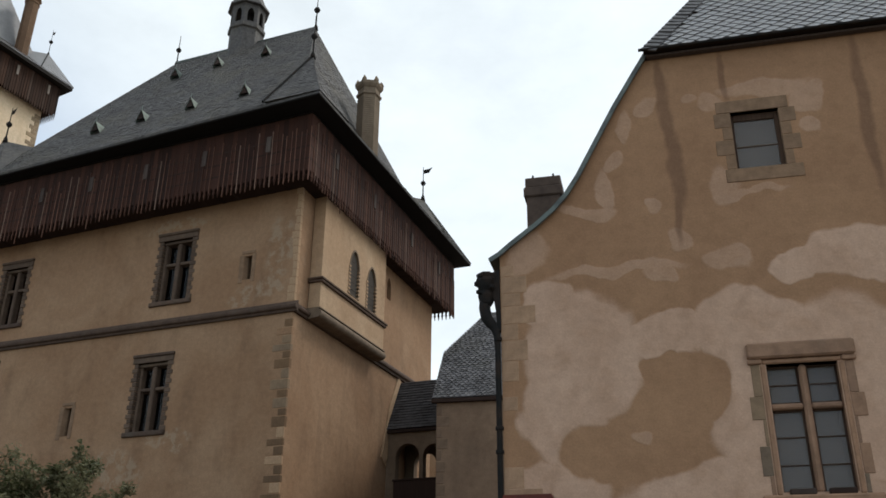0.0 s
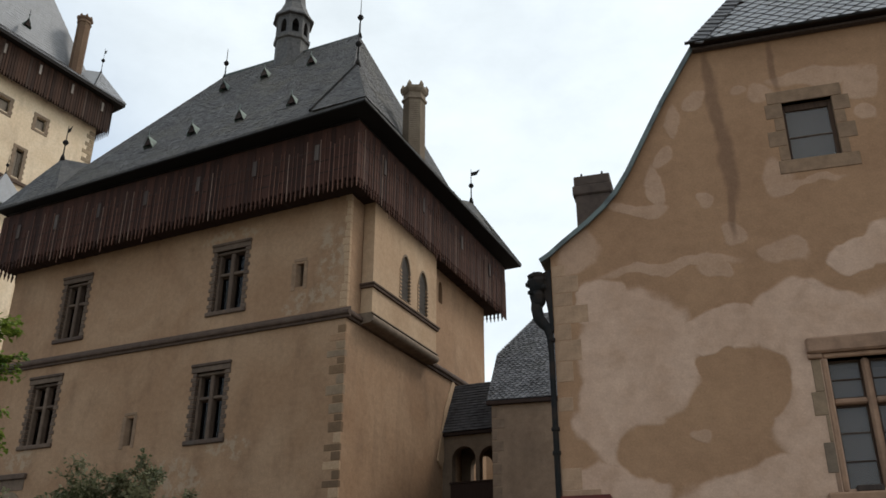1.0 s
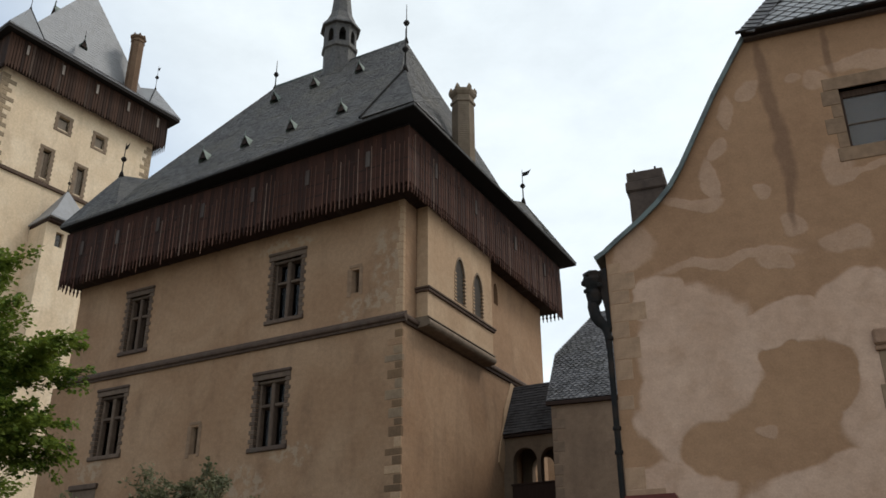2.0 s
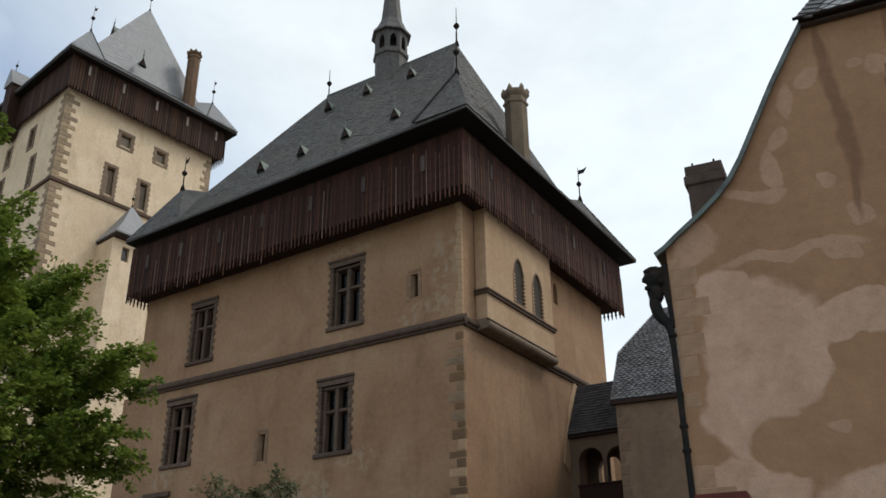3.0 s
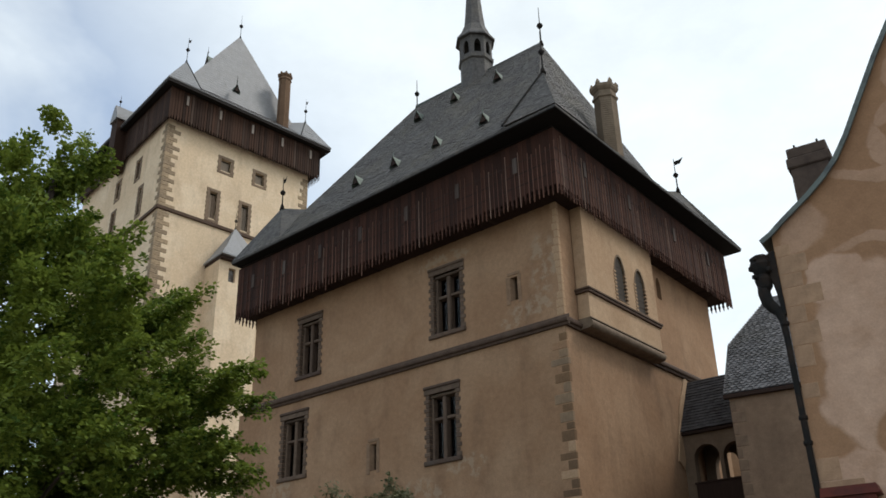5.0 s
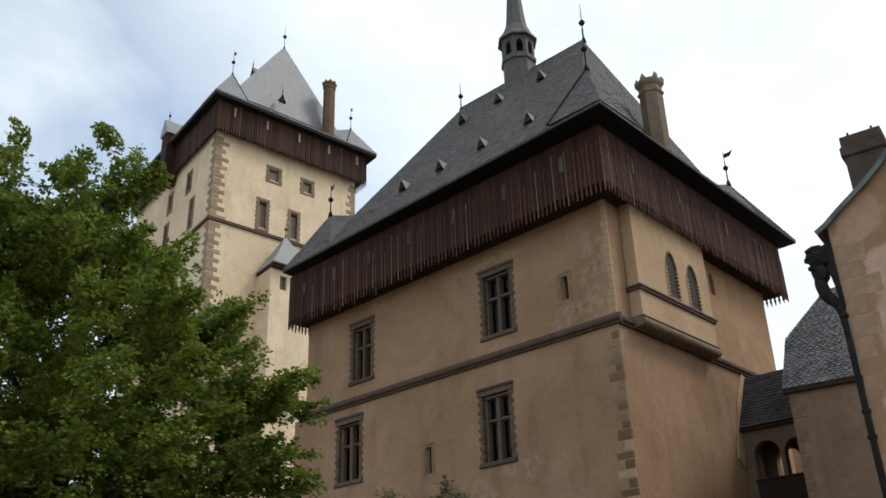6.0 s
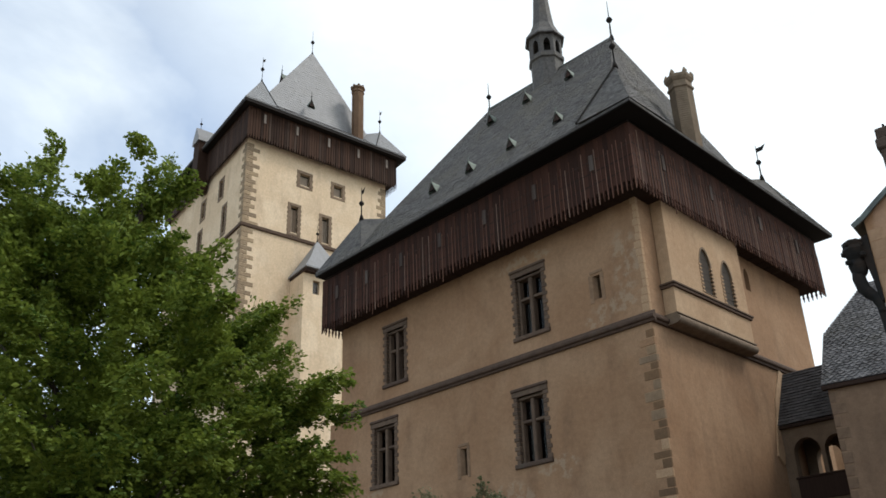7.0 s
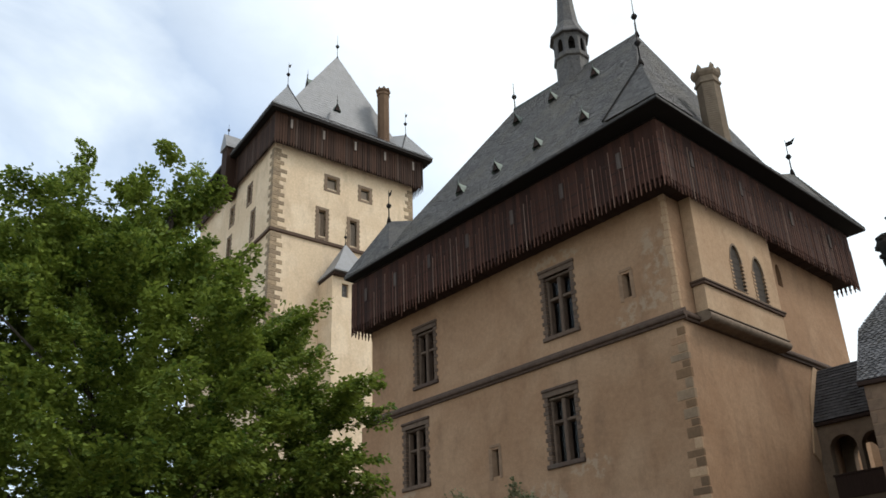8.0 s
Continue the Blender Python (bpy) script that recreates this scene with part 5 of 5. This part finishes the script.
for F, rows, par in ((F_T, T_SMALL + T_TALL + T_LOW, tw), (F_TL, L_WIN, tl_)):
    for u0, u1, z0, z1 in rows:
        bm = bmesh.new()
        for q in ((u0 - 0.34, u0, z0 - 0.1, z1), (u1, u1 + 0.34, z0 - 0.1, z1), (u0 - 0.38, u1 + 0.38, z1 + 0.003, z1 + 0.32), (u0 - 0.38, u1 + 0.38, z0 - 0.36, z0 - 0.103)):
            box(bm, q[0], q[1], -0.05, 0.5, q[2], q[3], 0.02)
        w = part("window", bm, M_TFRAME, par, "deep window in a brown stone frame", F, True)
        n = int((z1 - z0) / 0.5)
        for i in range(n):
            zz = z0 + i * (z1 - z0) / n
            for x in ((u0 - 0.43, u0 - 0.342), (u1 + 0.342, u1 + 0.43)):
                part("stone", boxed(x[0], x[1], -0.045, 0.3, zz + 0.03, zz + 0.27, bevel=0.01), M_TFRAME, w, "", F, True)
        c, zt = (u0 + u1) / 2, z0 + (z1 - z0) * 0.6
        if z1 - z0 > 1.6:
            part("shutter", boxed(u0, c - 0.02, 0.30, 0.35, z0, z1 - 0.25, bevel=0.01), M_SHUTTER, w, "faded brown shutter", F, True)
            part("shutter", boxed(c + 0.02, u1, 0.31, 0.36, z0, z1 - 0.25, bevel=0.01), M_SHUTTER, w, "faded brown shutter", F, True)
        else:
            part("shutter", boxed(u0, u1 - 0.12, 0.26, 0.31, z0, z1 - 0.22, bevel=0.01), M_SHUTTER, w, "faded brown shutter", F, True)
        part("pane", boxed(u0, u1, 0.43, 0.44, z0, z1), M_GLASS_OLD, w, "", F, True)
for F, a, b in ((F_T, -0.22, TW), (F_TL, -TD, 0.0)):
    part("string_course", boxed(a, b, -0.22, 0.0, 41.9, 42.28, bevel=0.05), M_STRING, great, "thin dark stone string course", F, True)
rnd = random.Random(12)
for side in (0, 1):
    for k in range(62):
        z = 51.4 - (k + 1) * 0.46
        if 41.6 < z + 0.23 < 42.4:
            continue
        a, b = (rnd.uniform(1.2, 1.5), 1.0) if k % 2 else (0.8, 0.55)
        a *= rnd.uniform(0.85, 1.15)
        if side == 0:
            bm = boxed(-0.04, a, -0.04, b, z + 0.012, z + 0.448, bevel=0.03)
        else:
            bm = boxed(TW - a * 0.8, TW + 0.04, -0.04, b, z + 0.012, z + 0.448, bevel=0.03)
        part("stone", bm, M_TSTONE, tw, "", F_T, True)

# its gallery, eaves and roof
GO, GL = 0.95, 0.5              # how far the gallery stands out on the front and on the left
gb = part("gallery", boxed(-GL + 0.08, TW + GO - 0.08, -GO + 0.08, TD + GO - 0.08, 52.0, 55.3), M_BEAM, great, "dark timber gallery with small hatches", F_T, True)
verts, faces = [], []
rnd = random.Random(77)


def far_board(x, y, dx, dy, w, z0, z1):
    """One hanging board of the far gallery, pointed below; (dx, dy) runs along the wall."""
    i = len(verts)
    ox, oy = dy * 0.05, -dx * 0.05
    for k in (0.0, 1.0):
        for (s, z) in ((0, z0 + 0.55), (0.5, z0), (1, z0 + 0.55), (1, z1), (0, z1)):
            verts.append(F_T @ Vector((x + dx * w * s - ox * k, y + dy * w * s - oy * k, z)))
    faces.append((i, i + 1, i + 2, i + 3, i + 4))
    faces.append((i + 5, i + 9, i + 8, i + 7, i + 6))
    for k in range(5):
        faces.append((i + k, i + 5 + k, i + 5 + (k + 1) % 5, i + (k + 1) % 5))


bw_ = 0.30
for i in range(int((TW + GL + GO) / bw_)):
    far_board(-GL + i * bw_, -GO, 1, 0, bw_ * rnd.uniform(0.72, 0.95), 51.3 + rnd.uniform(-0.16, 0.06), 55.35)
for i in range(int((TD + 2 * GO) / bw_)):
    far_board(-GL, -GO + (i + 1) * bw_, 0, -1, bw_ * rnd.uniform(0.72, 0.95), 51.3 + rnd.uniform(-0.16, 0.06), 55.35)
for i in range(8):
    far_board(TW + GO, -GO + i * bw_, 0, 1, bw_ * 0.55, 51.25, 55.35)
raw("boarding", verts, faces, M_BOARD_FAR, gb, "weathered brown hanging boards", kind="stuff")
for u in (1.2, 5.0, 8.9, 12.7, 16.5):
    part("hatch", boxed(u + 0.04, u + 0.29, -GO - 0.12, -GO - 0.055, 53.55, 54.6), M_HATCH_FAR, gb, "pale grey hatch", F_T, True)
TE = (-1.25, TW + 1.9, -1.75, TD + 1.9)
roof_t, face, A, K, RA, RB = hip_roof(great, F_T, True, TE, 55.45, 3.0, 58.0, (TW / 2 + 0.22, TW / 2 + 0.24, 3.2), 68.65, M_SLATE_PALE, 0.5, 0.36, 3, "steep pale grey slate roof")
face(A[0], A[1], K[1], K[0], 51, M_SLATE_MID)
face(K[0], K[1], RB, RA, 52)
face(A[3], A[0], K[0], K[3], 53, M_SLATE_MID)
face(A[1], A[2], K[2], K[1], 54, M_SLATE_MID)
face(A[2], A[3], K[3], K[2], 56, M_SLATE_MID)
face(K[3], K[0], RA, RA, 57)
face(K[2], K[3], RA, RB, 58)
face(K[1], K[2], RB, RB, 55)
# tower eaves undersides, coloured near black for the shade there
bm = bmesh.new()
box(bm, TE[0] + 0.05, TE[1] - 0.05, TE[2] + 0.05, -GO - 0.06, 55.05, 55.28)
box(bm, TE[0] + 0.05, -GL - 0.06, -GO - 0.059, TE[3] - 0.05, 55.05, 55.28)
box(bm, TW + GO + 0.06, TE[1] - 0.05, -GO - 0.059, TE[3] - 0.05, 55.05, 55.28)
part("soffit", bm, M_SHADE_TIMBER, roof_t, "", F_T, True)
for (x, y), sx, sy in (((TE[0], TE[2]), 1, 1), ((TE[1], TE[2]), -1, 1)):
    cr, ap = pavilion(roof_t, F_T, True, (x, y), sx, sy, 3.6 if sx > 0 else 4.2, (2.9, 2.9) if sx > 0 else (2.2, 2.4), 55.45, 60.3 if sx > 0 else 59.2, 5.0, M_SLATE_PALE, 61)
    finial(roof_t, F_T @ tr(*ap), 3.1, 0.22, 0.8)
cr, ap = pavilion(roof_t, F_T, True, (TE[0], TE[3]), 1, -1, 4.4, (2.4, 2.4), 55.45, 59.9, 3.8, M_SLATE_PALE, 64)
finial(roof_t, F_T @ tr(TW / 2 + 0.23, 3.2, 68.55), 3.2, 0.24)
td = small_dormer(roof_t, F_T, 7.3, 0.0, 58.6, 1.3, True)
finial(td, F_T @ tr(7.3, 0.1, 59.4), 1.3, 0.08)
td = small_dormer(roof_t, F_TL, -3.7, 5.1, 63.3, 1.5, True)
finial(td, F_TL @ tr(-3.7, 5.2, 64.2), 1.4, 0.08)
chimney(roof_t, F_T, 13.5, 0.3, 56.0, 63.9, 0.7, M_BRICKRED, 8, "tall reddish chimney with a ringed top", bake=True)
# projecting timber oriel on the left side
F_O = F_TL @ tr(-10.8, -GL, 0)
ori = part("oriel", prism(bmesh.new(), [(-0.8, 50.9), (-0.5, 50.3), (0.5, 50.3), (0.8, 50.9), (0.8, 56.4), (-0.8, 56.4)], -1.1, 0.3), M_BOARD_FAR, great, "dark timber oriel under a small slate cap", F_O, True)
part("cap", prism(bmesh.new(), [(-0.98, 56.35), (0.98, 56.35), (0.85, 56.9), (0.12, 58.3), (-0.12, 58.3), (-0.85, 56.9)], -1.3, 2.4), M_SLATE_PALE, ori, "pale slate cap", F_O, True)
part("chimney", boxed(-0.45, 0.45, 1.2, 2.1, 56.4, 58.7, bevel=0.05), M_SLATE_PALE, ori, "short grey stack", F_O, True)
finial(ori, F_O @ tr(0, -0.8, 58.2), 1.6, 0.16)
# stair turret in front of its wall
F_S = F_T @ tr(1.55, -3.0, 0.35)
tur = part("stair_turret", wall_mesh([(3.95, 0), (8.3, 0), (8.3, 37.3), (3.95, 37.3)], [rect(5.0, 5.75, 34.9, 36.3)], 0.5), M_TOWER, great, "cream plastered stair turret with a pyramid roof", F_S, True)
bm = bmesh.new()
box(bm, 3.95, 4.6, 0.5, 3.0, 0, 37.3)
box(bm, 7.8, 8.3, 0.5, 3.0, 0, 37.3)
part("turret_sides", bm, M_TOWER, tur, "", F_S, True)
part("pane", boxed(5.0, 5.75, 0.35, 0.36, 34.9, 36.3), M_GLASS, tur, "", F_S, True)
part("turret_roof", lathe(bmesh.new(), [(3.45, 37.2), (3.45, 37.35), (2.2, 38.6), (0.06, 41.4)], 4, (6.2, 1.6, 0), math.pi / 4), M_SLATE_PALE, tur, "pale slate pyramid roof", F_S, True)
part("turret_eaves", boxed(3.9, 8.5, -0.5, 2.9, 36.9, 37.18), M_BEAM, tur, "", F_S, True)
finial(tur, F_S @ tr(6.2, 1.6, 41.3), 1.9, 0.16)


# ---- trees ----
def leafy(name, base, lobes, leaves, size, material, trunk_h, trunk_r, label, category, seed, limbs=26, sprays=520, reach=0.8):
    """A tree: tapered trunk, limbs that reach into the crown, and many small leaves in flat sprays. lobes: (x, y, z, rx, ry, rz) about the foot."""
    rnd = np.random.RandomState(seed)
    bx, by, bz = base
    tree = thing(name, base, label, category)
    spine = [(bx + 0.15 * math.sin(i * 1.3 + seed), by + 0.15 * math.cos(i * 1.7 + seed), bz - 0.1 + trunk_h * i / 9) for i in range(10)]
    rad = [trunk_r * (1 - 0.085 * i) * (1.35 if i == 0 else 1) for i in range(10)]
    trunk = part("trunk", tube(bmesh.new(), spine, rad, 10), M_BARK, tree, "grey-brown bark", smooth=True)
    weight = np.array([l[3] * l[4] * l[5] for l in lobes]) ** 0.52
    weight = weight / weight.sum()
    heart = np.array([bx, by, bz + trunk_h * 0.5])
    tips, ways = [], []

    def somewhere(lo, hi):
        l = lobes[rnd.choice(len(lobes), p=weight)]
        d = rnd.normal(size=3)
        d /= np.linalg.norm(d)
        r = rnd.uniform(lo, hi) * (1.0 + 0.14 * math.sin(5 * math.atan2(d[1], d[0]) + 3 * d[2] + l[0]))
        return np.array([bx + l[0] + d[0] * r * l[3], by + l[1] + d[1] * r * l[4], bz + l[2] + d[2] * r * l[5]]), d

    def aim(p, d, rise):
        out = d + 0.6 * (p - heart) / (np.linalg.norm(p - heart) + 1e-6)
        out[2] = 0.45 * out[2] + rise
        return out / (np.linalg.norm(out) + 1e-6)

    while len(tips) < sprays * 0.72:
        p, d = somewhere(0.6, 0.95)
        way = aim(p, d, rnd.uniform(0.25, 0.95))
        long = rnd.uniform(0.9, 1.7) * reach
        for k in range(rnd.randint(9, 15)):
            f = rnd.uniform(0.0, 1.0) ** 0.8
            wide = (0.06 + 0.36 * (1 - f)) * reach
            tips.append(p + way * f * long + rnd.normal(size=3) * np.array([wide, wide, wide * 0.6]))
            ways.append(way * 0.8 + rnd.normal(size=3) * 0.35)
    while len(tips) < sprays:
        p, d = somewhere(0.1, 0.8)
        tips.append(p)
        ways.append(aim(p, d, rnd.uniform(-0.2, 0.3)))
    tips = np.array(tips)
    # limbs: from the trunk out to some of the sprays
    order = np.argsort(-np.linalg.norm(tips - np.array([bx, by, bz + trunk_h * 0.6]), axis=1))
    for k in order[:: max(1, len(order) // limbs)][:limbs]:
        t = tips[k]
        f = min(0.92, max(0.22, (t[2] - bz) / trunk_h * 0.62))
        s = np.array(spine[int(f * 9)])
        pts, rr = [], []
        for i in range(6):
            q = i / 5
            p = s + (t - s) * q
            p[2] += 0.35 * math.sin(q * math.pi) * (1 if t[2] > s[2] else -0.4)
            p[:2] += rnd.normal(size=2) * 0.10 * (0 < i < 5)
            pts.append(tuple(p))
            rr.append(max(0.008, trunk_r * 0.3 * (1 - q) ** 1.2 + 0.008))
        part("limb", tube(bmesh.new(), pts, rr, 6), M_BARK, tree, "", smooth=True)
    # twigs
    verts, faces = [], []
    per = leaves // sprays
    for t, way in zip(tips, ways):
        out = way / (np.linalg.norm(way) + 1e-6)
        out[2] *= 0.7
        out /= np.linalg.norm(out) + 1e-6
        side = np.cross(out, (0, 0, 1.0))
        side /= np.linalg.norm(side) + 1e-6
        up = np.cross(side, out)
        length = rnd.uniform(0.4, 0.8) * reach
        i = len(verts)
        a, b = t - out * length * 0.7, t + out * length * 0.5
        for p, r in ((a, 0.012), (b, 0.004)):
            verts.extend([p + side * r, p - side * r, p + up * r])
        faces.extend([(i, i + 1, i + 4, i + 3), (i + 1, i + 2, i + 5, i + 4), (i + 2, i, i + 3, i + 5)])
        for q in range(int(per * rnd.uniform(0.5, 1.5))):
            f = rnd.uniform(-0.7, 0.55)
            wdt = (0.42 - 0.35 * abs(f)) * length
            p = t + out * f * length + side * rnd.uniform(-1, 1) * wdt + up * (rnd.normal() * 0.07 * length * 1.3)
            d = out * rnd.uniform(0.2, 1.0) + side * rnd.uniform(-1, 1) + up * rnd.uniform(-0.7, 0.25)
            d /= np.linalg.norm(d)
            s = np.cross(d, up + rnd.normal(size=3) * 0.45)
            s /= np.linalg.norm(s) + 1e-6
            n_ = np.cross(s, d)
            L = size * rnd.uniform(0.7, 1.25)
            i = len(verts)
            verts.extend([p, p + d * L * 0.5 + s * L * 0.32 + n_ * L * 0.07, p + d * L, p + d * L * 0.5 - s * L * 0.32 + n_ * L * 0.07])
            faces.extend([(i, i + 1, i + 2), (i, i + 2, i + 3)])
    raw("crown", verts, faces, material, tree, "dense crown of small green leaves in flat sprays", kind="stuff")
    return tree


def lobe(r, q, z, w, h):
    """A lobe of the crown: r across, q back, z up."""
    return (0.404 * r - 0.915 * q, 0.915 * r + 0.404 * q, z, w, w, h)


leafy("beech_tree", (-16.3, 7.2, 0),
      [lobe(-0.3, 0, 6.0, 3.2, 3.4), lobe(0.2, 0.2, 10.9, 0.4, 1.2), lobe(-0.05, 0.1, 9.6, 0.6, 1.1), lobe(-0.75, 0.0, 9.55, 0.9, 1.4), lobe(-1.8, -0.2, 10.15, 0.55, 1.3), lobe(-2.6, 0.0, 9.0, 0.9, 1.5), lobe(-3.1, 0.1, 9.3, 0.75, 1.3),
       lobe(-3.6, 0.1, 8.4, 1.0, 1.6), lobe(-0.9, -0.2, 8.5, 1.7, 1.6), lobe(0.9, 0.1, 8.1, 0.85, 1.0), lobe(1.9, -0.1, 7.5, 0.9, 0.9), lobe(2.95, -0.2, 6.8, 1.0, 1.2), lobe(3.0, 0.0, 5.6, 0.8, 1.3), lobe(2.3, 0.2, 4.4, 1.25, 1.5),
       lobe(-0.5, -1.5, 4.5, 2.7, 2.2), lobe(-3.9, 0.3, 6.6, 1.9, 2.4), lobe(0, 0, 3.4, 3.0, 1.9)],
      310000, 0.108, M_LEAF, 11.0, 0.30, "large leafy beech tree in full summer green", "tree", 3, 40, 5600, 0.8)
leafy("young_tree", (-13.9, 14.55, 0), [(0, 0, 3.9, 1.0, 1.0, 0.9), (0.05, 0.1, 4.85, 0.3, 0.3, 0.55), (-0.5, -0.5, 3.85, 1.0, 1.0, 0.8), (0.1, 0.0, 3.6, 1.6, 1.6, 0.9), (-1.3, -1.2, 3.6, 1.0, 1.0, 0.9)], 30000, 0.095, M_LEAF_PALE, 4.6, 0.06,
      "young tree with sparse pale green leaves", "tree", 12, 30, 1000, 0.6)
